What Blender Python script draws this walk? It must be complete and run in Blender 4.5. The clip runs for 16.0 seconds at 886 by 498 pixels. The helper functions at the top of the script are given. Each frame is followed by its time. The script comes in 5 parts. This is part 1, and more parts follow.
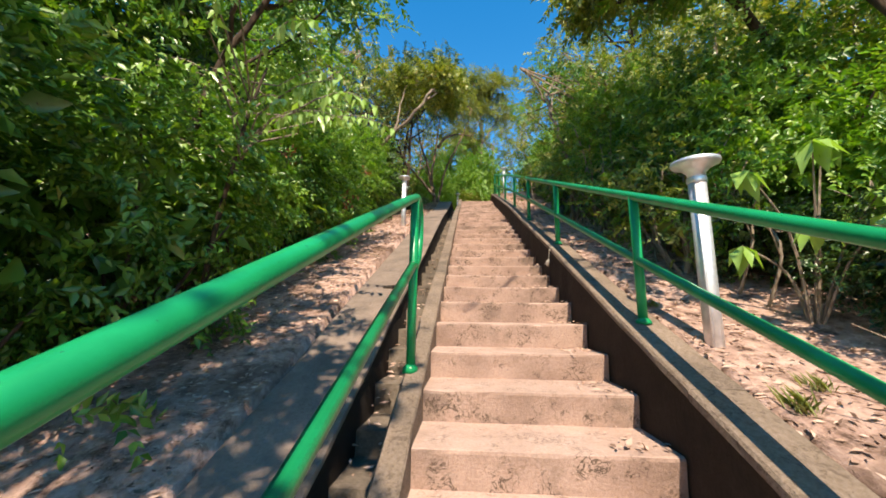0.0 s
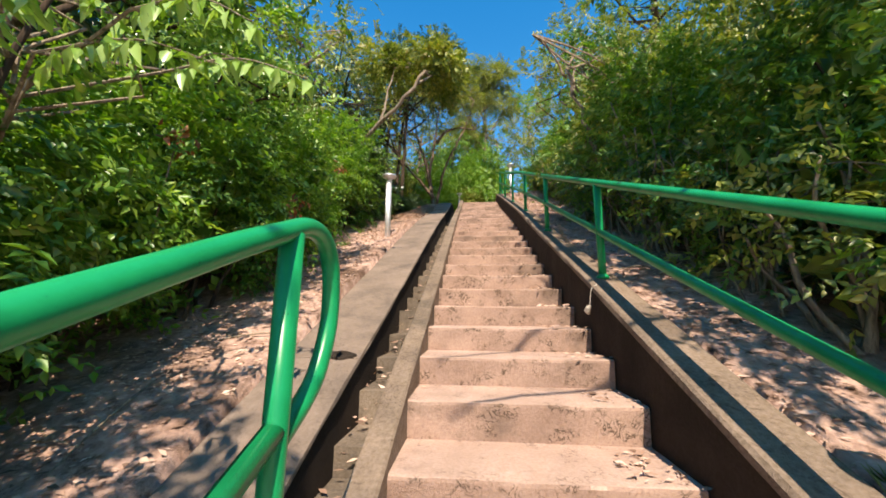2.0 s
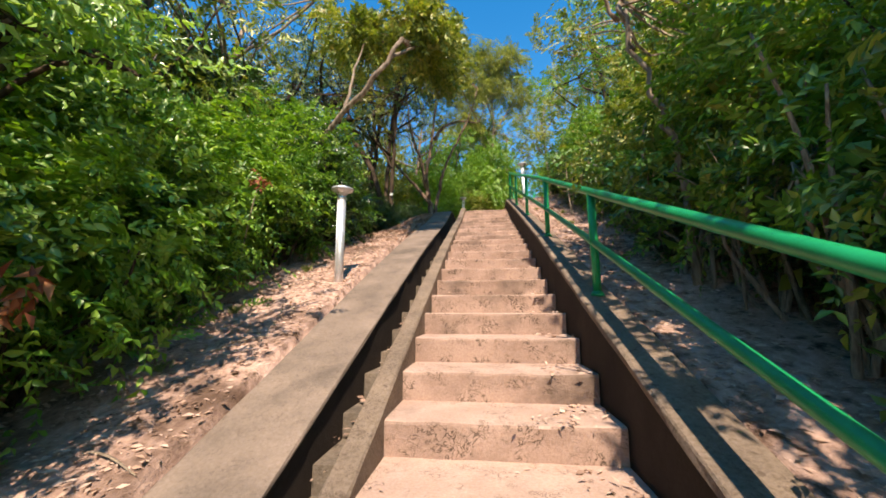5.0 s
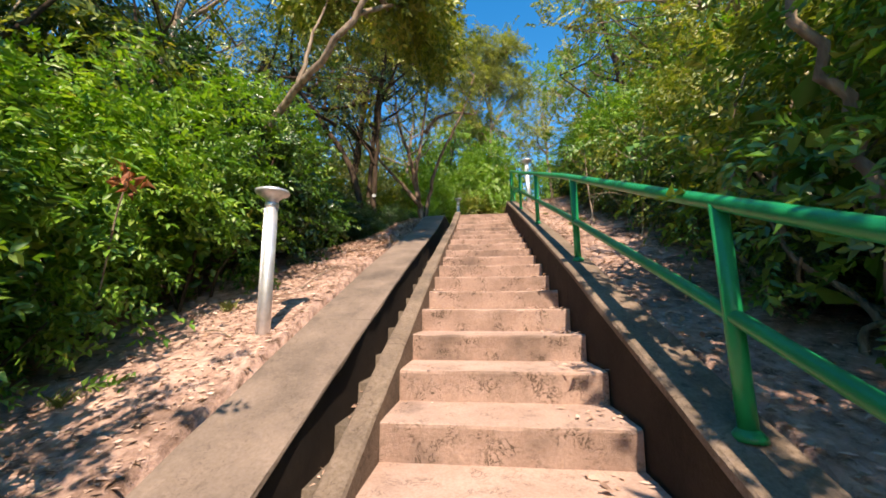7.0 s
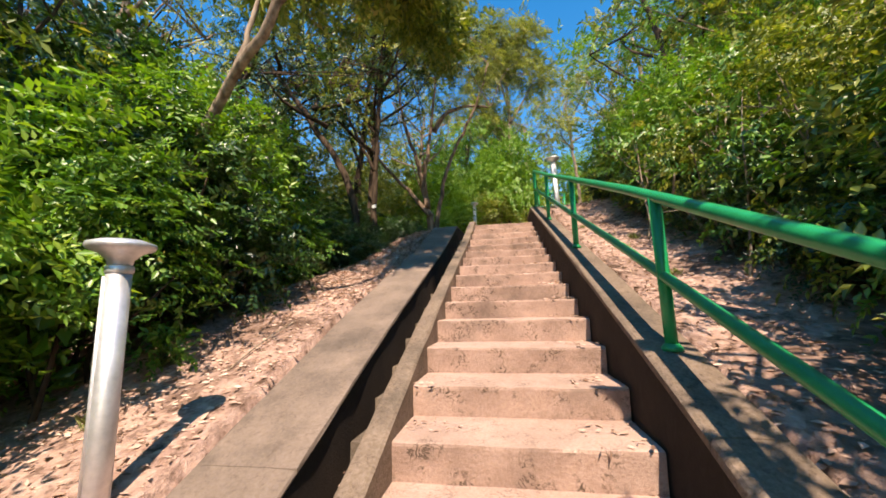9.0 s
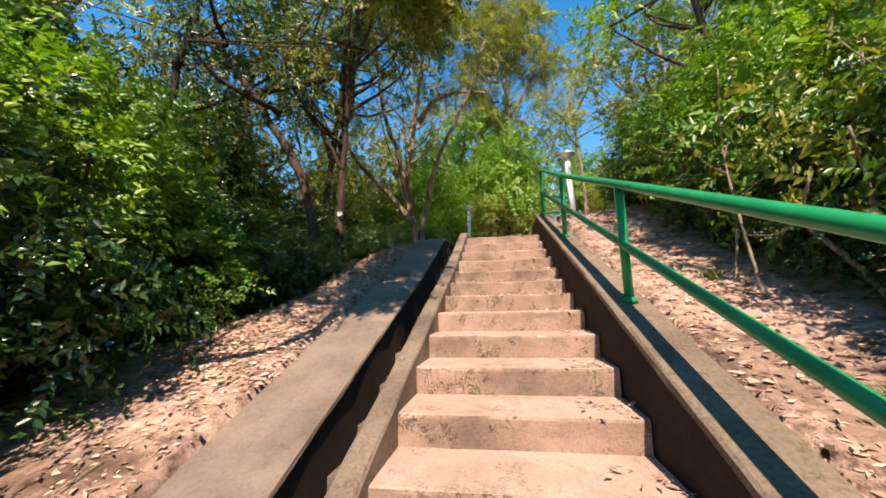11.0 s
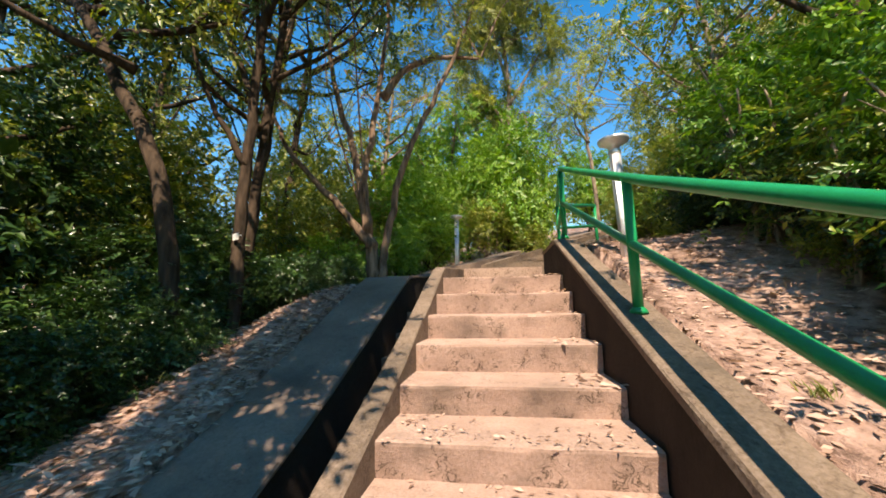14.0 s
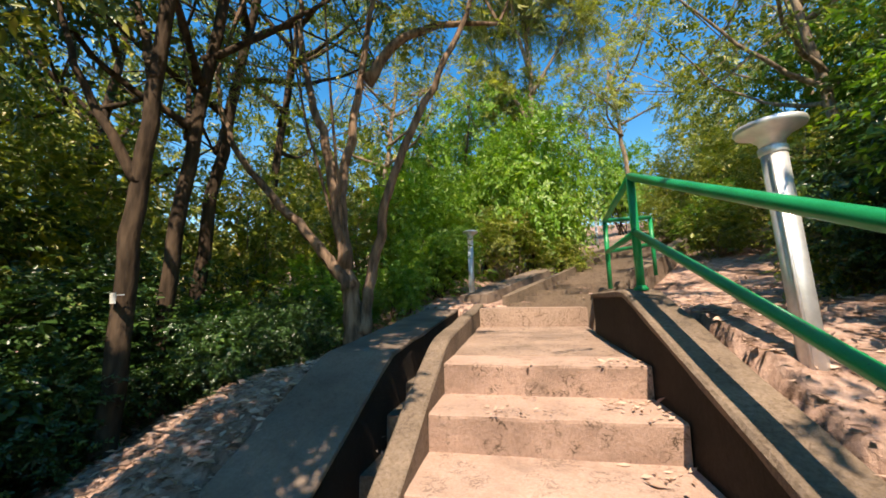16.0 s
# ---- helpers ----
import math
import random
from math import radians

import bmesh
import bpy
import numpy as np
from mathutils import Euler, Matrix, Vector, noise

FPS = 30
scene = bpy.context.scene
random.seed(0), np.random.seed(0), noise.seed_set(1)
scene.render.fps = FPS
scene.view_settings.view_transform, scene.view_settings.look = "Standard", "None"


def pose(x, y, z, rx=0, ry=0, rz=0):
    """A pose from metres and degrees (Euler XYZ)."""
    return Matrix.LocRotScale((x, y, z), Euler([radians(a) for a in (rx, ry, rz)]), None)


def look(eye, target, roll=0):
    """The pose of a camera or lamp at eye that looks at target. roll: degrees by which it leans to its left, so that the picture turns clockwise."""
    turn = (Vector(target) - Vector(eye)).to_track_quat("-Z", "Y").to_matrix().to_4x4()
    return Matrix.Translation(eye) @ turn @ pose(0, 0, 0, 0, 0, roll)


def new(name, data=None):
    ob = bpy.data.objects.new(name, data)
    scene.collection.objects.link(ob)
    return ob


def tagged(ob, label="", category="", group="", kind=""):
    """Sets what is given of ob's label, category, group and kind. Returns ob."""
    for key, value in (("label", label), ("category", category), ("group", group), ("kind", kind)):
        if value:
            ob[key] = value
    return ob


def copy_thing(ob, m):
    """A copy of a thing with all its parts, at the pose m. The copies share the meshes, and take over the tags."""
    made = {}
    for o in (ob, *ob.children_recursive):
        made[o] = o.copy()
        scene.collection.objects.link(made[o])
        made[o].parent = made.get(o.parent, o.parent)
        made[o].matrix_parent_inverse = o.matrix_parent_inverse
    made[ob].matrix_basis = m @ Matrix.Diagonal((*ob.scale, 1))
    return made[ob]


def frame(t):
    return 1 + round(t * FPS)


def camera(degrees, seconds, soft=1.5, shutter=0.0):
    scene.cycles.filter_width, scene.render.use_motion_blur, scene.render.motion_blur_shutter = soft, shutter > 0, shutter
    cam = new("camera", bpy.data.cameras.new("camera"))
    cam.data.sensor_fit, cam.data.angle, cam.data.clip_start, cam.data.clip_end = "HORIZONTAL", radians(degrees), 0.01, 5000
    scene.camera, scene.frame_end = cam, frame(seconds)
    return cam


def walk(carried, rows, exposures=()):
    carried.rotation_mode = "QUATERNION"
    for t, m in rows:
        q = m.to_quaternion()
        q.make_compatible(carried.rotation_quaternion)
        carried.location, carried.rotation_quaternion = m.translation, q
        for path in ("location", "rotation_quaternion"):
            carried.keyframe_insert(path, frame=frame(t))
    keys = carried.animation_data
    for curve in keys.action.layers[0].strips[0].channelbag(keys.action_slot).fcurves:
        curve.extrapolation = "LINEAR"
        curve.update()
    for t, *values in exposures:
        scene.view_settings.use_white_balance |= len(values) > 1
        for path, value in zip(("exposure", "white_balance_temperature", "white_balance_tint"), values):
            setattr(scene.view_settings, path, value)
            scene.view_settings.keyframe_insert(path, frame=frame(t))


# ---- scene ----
cam = camera(100.2, 16.0, soft=1.75)
ROWS = [
    (0.0, 0.002, -0.011, 1.465, 0.03, 10.79, -0.80),
    (0.5, 0.051, 0.366, 1.610, -0.95, 10.73, -0.83),
    (1.0, 0.060, 0.769, 1.753, -1.00, 10.68, -0.89),
    (1.5, 0.156, 1.126, 1.921, -0.26, 10.58, -0.76),
    (2.0, 0.183, 1.488, 2.055, 0.78, 10.57, -0.67),
    (2.5, 0.224, 1.854, 2.200, 1.96, 10.48, -0.50),
    (3.0, 0.244, 2.157, 2.363, 2.90, 10.35, -0.39),
    (3.5, 0.245, 2.552, 2.551, 3.42, 10.29, -0.33),
    (4.0, 0.356, 2.920, 2.739, 3.42, 10.24, -0.21),
    (6.5, 0.564, 4.665, 3.465, 1.66, 10.23, 0.02),
    (7.0, 0.576, 5.028, 3.596, 2.12, 10.14, 0.09),
    (7.5, 0.633, 5.355, 3.769, 2.95, 10.03, 0.29),
    (8.0, 0.652, 5.670, 3.916, 3.95, 9.92, 0.57),
    (8.5, 0.670, 6.028, 4.073, 4.97, 9.91, 0.84),
    (9.0, 0.729, 6.321, 4.242, 5.73, 9.88, 1.09),
    (9.5, 0.763, 6.690, 4.407, 6.12, 9.76, 1.18),
    (12.0, 0.925, 8.667, 5.175, 4.49, 9.62, 0.87),
    (12.5, 0.982, 9.064, 5.340, 4.17, 9.63, 0.79),
    (13.0, 0.957, 9.477, 5.473, 4.05, 9.56, 0.64),
    (13.5, 1.012, 9.859, 5.622, 4.41, 9.55, 0.60),
    (14.0, 0.993, 10.203, 5.742, 4.82, 9.50, 0.68),
    (14.5, 0.963, 10.596, 5.942, 5.56, 9.45, 0.64),
    (15.0, 1.002, 10.949, 6.131, 6.31, 9.34, 0.70),
    (15.5, 0.957, 11.313, 6.281, 6.98, 9.28, 0.85),
    (16.0, 0.991, 11.648, 6.423, 7.53, 9.24, 0.89),
]
walk(cam, [(t, pose(x, y, z, 90 + pitch, roll, yaw)) for t, x, y, z, yaw, pitch, roll in ROWS],
     exposures=((0.0, 0.92, 7200, 10), (4.0, 0.94, 7300, 12), (9.5, 0.98, 7500, 16), (16.0, 0.94, 7600, 12)))

# ---------------------------------------------------------------- world, sun, exposure
world = bpy.data.worlds.new("sky")
scene.world = world
world.use_nodes = True
wn = world.node_tree
sky = wn.nodes.new("ShaderNodeTexSky")
sky.sky_type = "NISHITA"
sky.sun_disc = False
sky.sun_elevation = radians(52)
sky.sun_rotation = radians(176)
sky.air_density, sky.dust_density, sky.ozone_density = 1.35, 0.0, 2.0
sky.altitude = 0
wn.nodes["Background"].inputs["Strength"].default_value = 0.105
hsv = wn.nodes.new("ShaderNodeHueSaturation")
hsv.inputs["Saturation"].default_value = 1.48
hsv.inputs["Value"].default_value = 1.32
wn.links.new(sky.outputs[0], hsv.inputs["Color"])
wn.links.new(hsv.outputs[0], wn.nodes["Background"].inputs["Color"])
sun = new("sun", bpy.data.lights.new("sun", "SUN"))
sun.data.energy, sun.data.angle, sun.data.color = 5.0, radians(0.5), (1.0, 0.9, 0.77)
sun.matrix_world = look((2.6, -40, 51.2), (0, 0, 0))

# ---------------------------------------------------------------- frame of the stairs
# local x: across the stairs to the right, y: along them, z: up
STAIR = pose(1.12, 2.57, 0, 0, 0, -3.79)
SLOPE, Z0, TREAD, RISER, LAST = 0.4254, 1.25, 0.4222, 0.1796, 27
rng = np.random.default_rng(7)


def along(s, stops):
    """A value that changes slowly along the stairs."""
    return float(np.interp(s, [a for a, _ in stops], [c for _, c in stops]))


SAG = [(-7, 0), (0, 0), (0.9, 0.03), (2.1, 0.02), (5.5, 0.065), (6.8, 0.065), (8.3, 0.02), (9.7, -0.04), (10.5, -0.03), (11.4, -0.01)]
KERB_UP = [(-7, 0.32), (-0.26, 0.32), (1.69, 0.365), (3.76, 0.36), (5.67, 0.39), (7.75, 0.353), (9.82, 0.293), (11.9, 0.228)]
TOP_UP = [(-7, 1.133), (4, 1.133), (6, 1.145), (8, 1.11), (9.5, 1.075), (11.9, 1.06)]
MID_UP = [(-7, 0.71), (0, 0.71), (4, 0.745), (6, 0.74), (9, 0.69), (11.9, 0.64)]


def nosing(s):
    """The straight line that the steps, walls and rails follow."""
    return Z0 + SLOPE * s


def worn(s):
    return nosing(s) + along(s, SAG)


def fbm(x, y, z=0.0, o=3):
    return noise.fractal(Vector((x, y, z)), 1.0, 2.0, o)


def base_height(s):
    if s < -30:
        return nosing(-30)
    if s < 11.5:
        return worn(s)
    if s < 13.6:
        return nosing(11.5) + 0.11 * (s - 11.5)
    return nosing(11.5) + 0.23 + 0.2 * (min(s, 60) - 13.6)


def ground_height(v, s):
    h = base_height(s)
    k = min(1.0, max(0.0, (12.6 - s) / 1.2))
    if v > 0.2:
        h += (0.26 * k) + 0.07 * max(0.0, 1.0 - abs(s - 11.0) / 1.2) + 0.16 * max(0.0, min(v, 9) - 0.9) + 0.03 * fbm(v * 1.3, s * 1.3)
    elif v < -2.1:
        h += -0.05 - 0.05 * max(0.0, -2.6 - max(v, -12)) + 0.03 * fbm(v * 1.3, s * 1.3)
        if s > 8:
            # the bank drops away past its crest
            h -= 0.34 * min(1.0, (s - 8) / 1.5) * max(0.0, min(1.5, along(s, [(8, -3.1), (9.4, -2.7), (11, -2.42), (12.5, -2.25)]) - v))
        if s > 11:
            h -= 0.12 * min(1.0, (s - 11))
    else:
        h -= 0.7 if s < 14.5 else 0.12
    return h


# ---------------------------------------------------------------- materials
def material(name, rough=0.9, metallic=0.0, specular=0.5):
    m = bpy.data.materials.new(name)
    m.use_nodes = True
    b = m.node_tree.nodes["Principled BSDF"]
    b.inputs["Roughness"].default_value = rough
    b.inputs["Metallic"].default_value = metallic
    b.inputs["Specular IOR Level"].default_value = specular
    return m, m.node_tree, b


def noise_node(nt, scale, detail=6.0, rough=0.6, coord="Object", vary=False):
    tc = nt.nodes.new("ShaderNodeTexCoord")
    n = nt.nodes.new("ShaderNodeTexNoise")
    n.inputs["Scale"].default_value = scale
    n.inputs["Detail"].default_value = detail
    n.inputs["Roughness"].default_value = rough
    nt.links.new(tc.outputs[coord], n.inputs["Vector"])
    if vary:
        # each object gets its own stretch of the pattern
        info = nt.nodes.new("ShaderNodeObjectInfo")
        far = nt.nodes.new("ShaderNodeVectorMath")
        far.operation = "MULTIPLY_ADD"
        nt.links.new(info.outputs["Random"], far.inputs[0])
        far.inputs[1].default_value = (37.0, 53.0, 71.0)
        nt.links.new(tc.outputs[coord], far.inputs[2])
        nt.links.new(far.outputs[0], n.inputs["Vector"])
    return n


def ramp(nt, source, stops):
    r = nt.nodes.new("ShaderNodeValToRGB")
    while len(r.color_ramp.elements) < len(stops):
        r.color_ramp.elements.new(0.5)
    for e, (p, c) in zip(r.color_ramp.elements, stops):
        e.position, e.color = p, (*c, 1)
    nt.links.new(source, r.inputs[0])
    return r


def mix(nt, fac, a, b, mode="MIX"):
    m = nt.nodes.new("ShaderNodeMix")
    m.data_type, m.blend_type = "RGBA", mode
    if isinstance(fac, float):
        m.inputs["Factor"].default_value = fac
    else:
        nt.links.new(fac, m.inputs["Factor"])
    for sock, val in ((m.inputs["A"], a), (m.inputs["B"], b)):
        if isinstance(val, tuple):
            sock.default_value = (*val, 1)
        else:
            nt.links.new(val, sock)
    return m.outputs["Result"]


def bump(nt, b, height, strength, distance):
    n = nt.nodes.new("ShaderNodeBump")
    n.inputs["Strength"].default_value = strength
    n.inputs["Distance"].default_value = distance
    nt.links.new(height, n.inputs["Height"])
    nt.links.new(n.outputs[0], b.inputs["Normal"])


def concrete(name, light, dark, stain, stain_lo, stain_hi, fleck=0.25, relief=0.012, marks=0.0):
    m, nt, b = material(name, 0.92, 0, 0.25)
    big = noise_node(nt, 2.3, 8, 0.62)
    fine = noise_node(nt, 55, 6, 0.7)
    blot = noise_node(nt, 1.1, 9, 0.7)
    body = ramp(nt, big.outputs[0], [(0.32, dark), (0.66, light)])
    grit = ramp(nt, fine.outputs[0], [(0.36, (0.45, 0.42, 0.32)), (0.62, (1.0, 1.0, 1.0))])
    c = mix(nt, fleck, body.outputs[0], grit.outputs[0], "MULTIPLY")
    s = ramp(nt, blot.outputs[0], [(stain_lo, (0, 0, 0)), (stain_hi, (1, 1, 1))])
    c = mix(nt, s.outputs[0], c, stain)
    if marks:
        n = noise_node(nt, 12, 7, 0.72)
        n.inputs["Distortion"].default_value = 1.6
        k = ramp(nt, n.outputs[0], [(0.57, (1.0, 1.0, 1.0)), (0.63, (0.36, 0.32, 0.3))])
        c = mix(nt, marks, c, k.outputs[0], "MULTIPLY")
        # small clustered scuffs and pitting
        p = noise_node(nt, 42, 5, 0.65)
        p.inputs["Distortion"].default_value = 2.2
        pit = ramp(nt, p.outputs[0], [(0.55, (1.0, 1.0, 1.0)), (0.61, (0.26, 0.22, 0.2))])
        where = ramp(nt, noise_node(nt, 5, 4, 0.6).outputs[0], [(0.47, (0, 0, 0)), (0.6, (1, 1, 1))])
        c = mix(nt, where.outputs[0], c, mix(nt, marks, c, pit.outputs[0], "MULTIPLY"))
    nt.links.new(c, b.inputs["Base Color"])
    bump(nt, b, fine.outputs[0], 0.7, relief)
    return m


M_STEP = concrete("weathered_step_concrete", (0.43, 0.305, 0.245), (0.28, 0.195, 0.155), (0.12, 0.09, 0.07), 0.56, 0.78, 0.5, 0.014, 0.85)
M_APRON = concrete("apron_concrete", (0.26, 0.195, 0.158), (0.15, 0.115, 0.094), (0.085, 0.068, 0.056), 0.52, 0.72, 0.35, 0.008, 0.3)
M_COPING = concrete("coping_concrete", (0.29, 0.215, 0.165), (0.16, 0.12, 0.094), (0.08, 0.065, 0.05), 0.52, 0.7, 0.6, 0.016, 0.5)
# near-black base colour for the side faces of kerb and drain
M_NEAR_BLACK = concrete("near_black_concrete", (0.042, 0.029, 0.021), (0.017, 0.012, 0.009), (0.075, 0.05, 0.034), 0.6, 0.85, 0.6)
M_CHANNEL = concrete("drain_floor_concrete", (0.27, 0.21, 0.165), (0.12, 0.095, 0.075), (0.06, 0.05, 0.04), 0.5, 0.7, 0.6)



def step_surface(name, light, dark, soot, scribble, soot_lo):
    """Sandy worn cement; scribble sets how thick the fine black root marks and scuffs lie."""
    m, nt, b = material(name, 0.9, 0, 0.25)
    big = noise_node(nt, 2.6, 7, 0.6, vary=True)
    fine = noise_node(nt, 70, 6, 0.7, vary=True)
    c = ramp(nt, big.outputs[0], [(0.3, dark), (0.6, light)]).outputs[0]
    grit = ramp(nt, fine.outputs[0], [(0.34, (0.62, 0.57, 0.53)), (0.6, (1.0, 1.0, 1.0))])
    c = mix(nt, 0.55, c, grit.outputs[0], "MULTIPLY")
    blot = ramp(nt, noise_node(nt, 1.7, 8, 0.66, vary=True).outputs[0], [(soot_lo, (0, 0, 0)), (soot_lo + 0.16, (0.8, 0.8, 0.8))])
    c = mix(nt, blot.outputs[0], c, soot)
    # thin tangled strokes in patches
    line = noise_node(nt, 17, 5, 0.6, vary=True)
    line.inputs["Distortion"].default_value = 1.3
    thin = ramp(nt, line.outputs[0], [(0.46, (0, 0, 0)), (0.485, (1, 1, 1)), (0.515, (1, 1, 1)), (0.54, (0, 0, 0))])
    where = ramp(nt, noise_node(nt, 6.5, 4, 0.6, vary=True).outputs[0], [(0.5, (0, 0, 0)), (0.6, (scribble, scribble, scribble))])
    k = mix(nt, 1.0, thin.outputs[0], where.outputs[0], "MULTIPLY")
    c = mix(nt, k, c, (0.075, 0.05, 0.035))
    nt.links.new(c, b.inputs["Base Color"])
    relief = mix(nt, 0.35, fine.outputs[0], big.outputs[0])
    bump(nt, b, relief, 0.75, 0.012)
    return m


# the riser has a darker base colour and thicker marks than the tread
M_TREAD = step_surface("pale_step_tread", (0.5, 0.35, 0.287), (0.385, 0.262, 0.208), (0.19, 0.135, 0.108), 0.5, 0.58)
M_RISER = step_surface("dark_stained_step_riser", (0.4, 0.27, 0.215), (0.25, 0.165, 0.13), (0.12, 0.085, 0.066), 0.95, 0.52)

M_SOIL, nt, b = material("litter_covered_soil", 0.95, 0, 0.2)
big = noise_node(nt, 0.9, 8, 0.65)
mid = noise_node(nt, 9, 8, 0.7)
vor = nt.nodes.new("ShaderNodeTexVoronoi")
vor.inputs["Scale"].default_value = 22
tc = nt.nodes.new("ShaderNodeTexCoord")
nt.links.new(tc.outputs["Object"], vor.inputs["Vector"])
soil = ramp(nt, mid.outputs[0], [(0.34, (0.11, 0.065, 0.045)), (0.47, (0.45, 0.295, 0.235)), (0.68, (0.64, 0.44, 0.36))])
humus = ramp(nt, big.outputs[0], [(0.5, (0, 0, 0)), (0.66, (1, 1, 1))])
c = mix(nt, humus.outputs[0], soil.outputs[0], (0.13, 0.08, 0.057))
speck = ramp(nt, vor.outputs["Color"], [(0.2, (0.55, 0.5, 0.48)), (0.8, (1.0, 1.0, 1.0))])
c = mix(nt, 0.6, c, speck.outputs[0], "MULTIPLY")
nt.links.new(c, b.inputs["Base Color"])
bump(nt, b, mid.outputs[0], 1.0, 0.04)

M_GREEN, nt, b = material("green_gloss_paint", 0.3, 0, 0.32)
n1 = noise_node(nt, 6, 6, 0.6)
n2 = noise_node(nt, 60, 4, 0.6)
g = ramp(nt, n1.outputs[0], [(0.35, (0.001, 0.2, 0.068)), (0.7, (0.002, 0.275, 0.098))])
chip = ramp(nt, n2.outputs[0], [(0.70, (0, 0, 0)), (0.74, (1, 1, 1))])
nt.links.new(mix(nt, chip.outputs[0], g.outputs[0], (0.02, 0.09, 0.045)), b.inputs["Base Color"])
bump(nt, b, n1.outputs[0], 0.15, 0.01)

M_STEEL, nt, b = material("galvanised_steel", 0.44, 0.7, 0.5)
n1 = noise_node(nt, 14, 5, 0.6)
nt.links.new(ramp(nt, n1.outputs[0], [(0.3, (0.55, 0.56, 0.58)), (0.7, (0.8, 0.8, 0.82))]).outputs[0], b.inputs["Base Color"])
bump(nt, b, n1.outputs[0], 0.1, 0.005)


def bark(name, light, dark, sx=18.0):
    m, nt, b = material(name, 0.95, 0, 0.15)
    tc = nt.nodes.new("ShaderNodeTexCoord")
    mp = nt.nodes.new("ShaderNodeMapping")
    mp.inputs["Scale"].default_value = (sx, sx, sx * 0.22)
    n = nt.nodes.new("ShaderNodeTexNoise")
    n.inputs["Detail"].default_value = 8
    n.inputs["Scale"].default_value = 1.0
    nt.links.new(tc.outputs["Object"], mp.inputs[0])
    nt.links.new(mp.outputs[0], n.inputs["Vector"])
    nt.links.new(ramp(nt, n.outputs[0], [(0.35, dark), (0.65, light)]).outputs[0], b.inputs["Base Color"])
    bump(nt, b, n.outputs[0], 0.9, 0.03)
    return m


M_BARK_DARK = bark("dark_bark", (0.085, 0.058, 0.04), (0.03, 0.021, 0.015))
M_BARK_PALE = bark("pale_bark", (0.34, 0.26, 0.19), (0.13, 0.09, 0.065))
M_BARK_MID = bark("brown_bark", (0.3, 0.2, 0.14), (0.09, 0.06, 0.042))
M_TWIG = bark("dry_twig", (0.34, 0.27, 0.2), (0.16, 0.12, 0.09), 40)


def foliage_material(name, stops, rough=0.42, through_light=0.35):
    m, nt, b = material(name, rough, 0, 0.55)
    geo = nt.nodes.new("ShaderNodeNewGeometry")
    big = noise_node(nt, 1.4, 3, 0.5)
    add = nt.nodes.new("ShaderNodeMath")
    add.operation = "MULTIPLY_ADD"
    add.inputs[1].default_value = 0.7
    half = nt.nodes.new("ShaderNodeMath")
    half.operation = "MULTIPLY_ADD"
    half.inputs[1].default_value = 0.9
    half.inputs[2].default_value = -0.3
    nt.links.new(big.outputs[0], half.inputs[0])
    nt.links.new(geo.outputs["Random Per Island"], add.inputs[0])
    nt.links.new(half.outputs[0], add.inputs[2])
    col = ramp(nt, add.outputs[0], stops)
    nt.links.new(col.outputs[0], b.inputs["Base Color"])
    tr = nt.nodes.new("ShaderNodeBsdfTranslucent")
    hot = mix(nt, 1.0, col.outputs[0], (1.5, 1.6, 0.5), "MULTIPLY")
    nt.links.new(hot, tr.inputs["Color"])
    ms = nt.nodes.new("ShaderNodeMixShader")
    ms.inputs[0].default_value = through_light
    out = nt.nodes["Material Output"]
    nt.links.new(b.outputs[0], ms.inputs[1])
    nt.links.new(tr.outputs[0], ms.inputs[2])
    nt.links.new(ms.outputs[0], out.inputs[0])
    return m


M_LEAF_MID = foliage_material("mid_green_leaf", [(0.1, (0.035, 0.10, 0.012)), (0.5, (0.085, 0.2, 0.022)), (0.85, (0.19, 0.31, 0.045)), (1.0, (0.34, 0.3, 0.08))], 0.38, 0.25)
# dark green, lowered further so the leaf colour carries shade inside the shrubbery
M_LEAF_DARK = foliage_material("dark_green_leaf", [(0.1, (0.012, 0.036, 0.010)), (0.55, (0.032, 0.078, 0.018)), (0.9, (0.085, 0.15, 0.03)), (1.0, (0.2, 0.2, 0.08))], 0.3, 0.14)
M_LEAF_LIGHT = foliage_material("fresh_green_leaf", [(0.1, (0.075, 0.19, 0.015)), (0.5, (0.15, 0.3, 0.03)), (0.9, (0.29, 0.41, 0.06))], 0.42, 0.32)
M_LEAF_OLIVE = foliage_material("olive_leaf", [(0.1, (0.07, 0.11, 0.018)), (0.5, (0.19, 0.235, 0.035)), (0.8, (0.34, 0.34, 0.065)), (1.0, (0.42, 0.31, 0.12))], 0.4, 0.28)
M_LEAF_PALE = foliage_material("pale_glossy_leaf", [(0.1, (0.15, 0.29, 0.05)), (0.5, (0.27, 0.43, 0.1)), (0.9, (0.42, 0.54, 0.2))], 0.27, 0.32)
M_NEEDLE = foliage_material("feathery_leaf", [(0.1, (0.15, 0.17, 0.05)), (0.5, (0.26, 0.28, 0.08)), (0.9, (0.38, 0.37, 0.14))], 0.6, 0.45)
M_BLADE = foliage_material("grass_blade", [(0.1, (0.1, 0.13, 0.03)), (0.6, (0.2, 0.22, 0.06)), (1.0, (0.4, 0.33, 0.16))], 0.6, 0.3)
M_DRY = foliage_material("dry_leaf", [(0.1, (0.12, 0.065, 0.042)), (0.4, (0.36, 0.225, 0.165)), (0.75, (0.56, 0.385, 0.305)), (1.0, (0.68, 0.52, 0.43))], 0.75, 0.05)


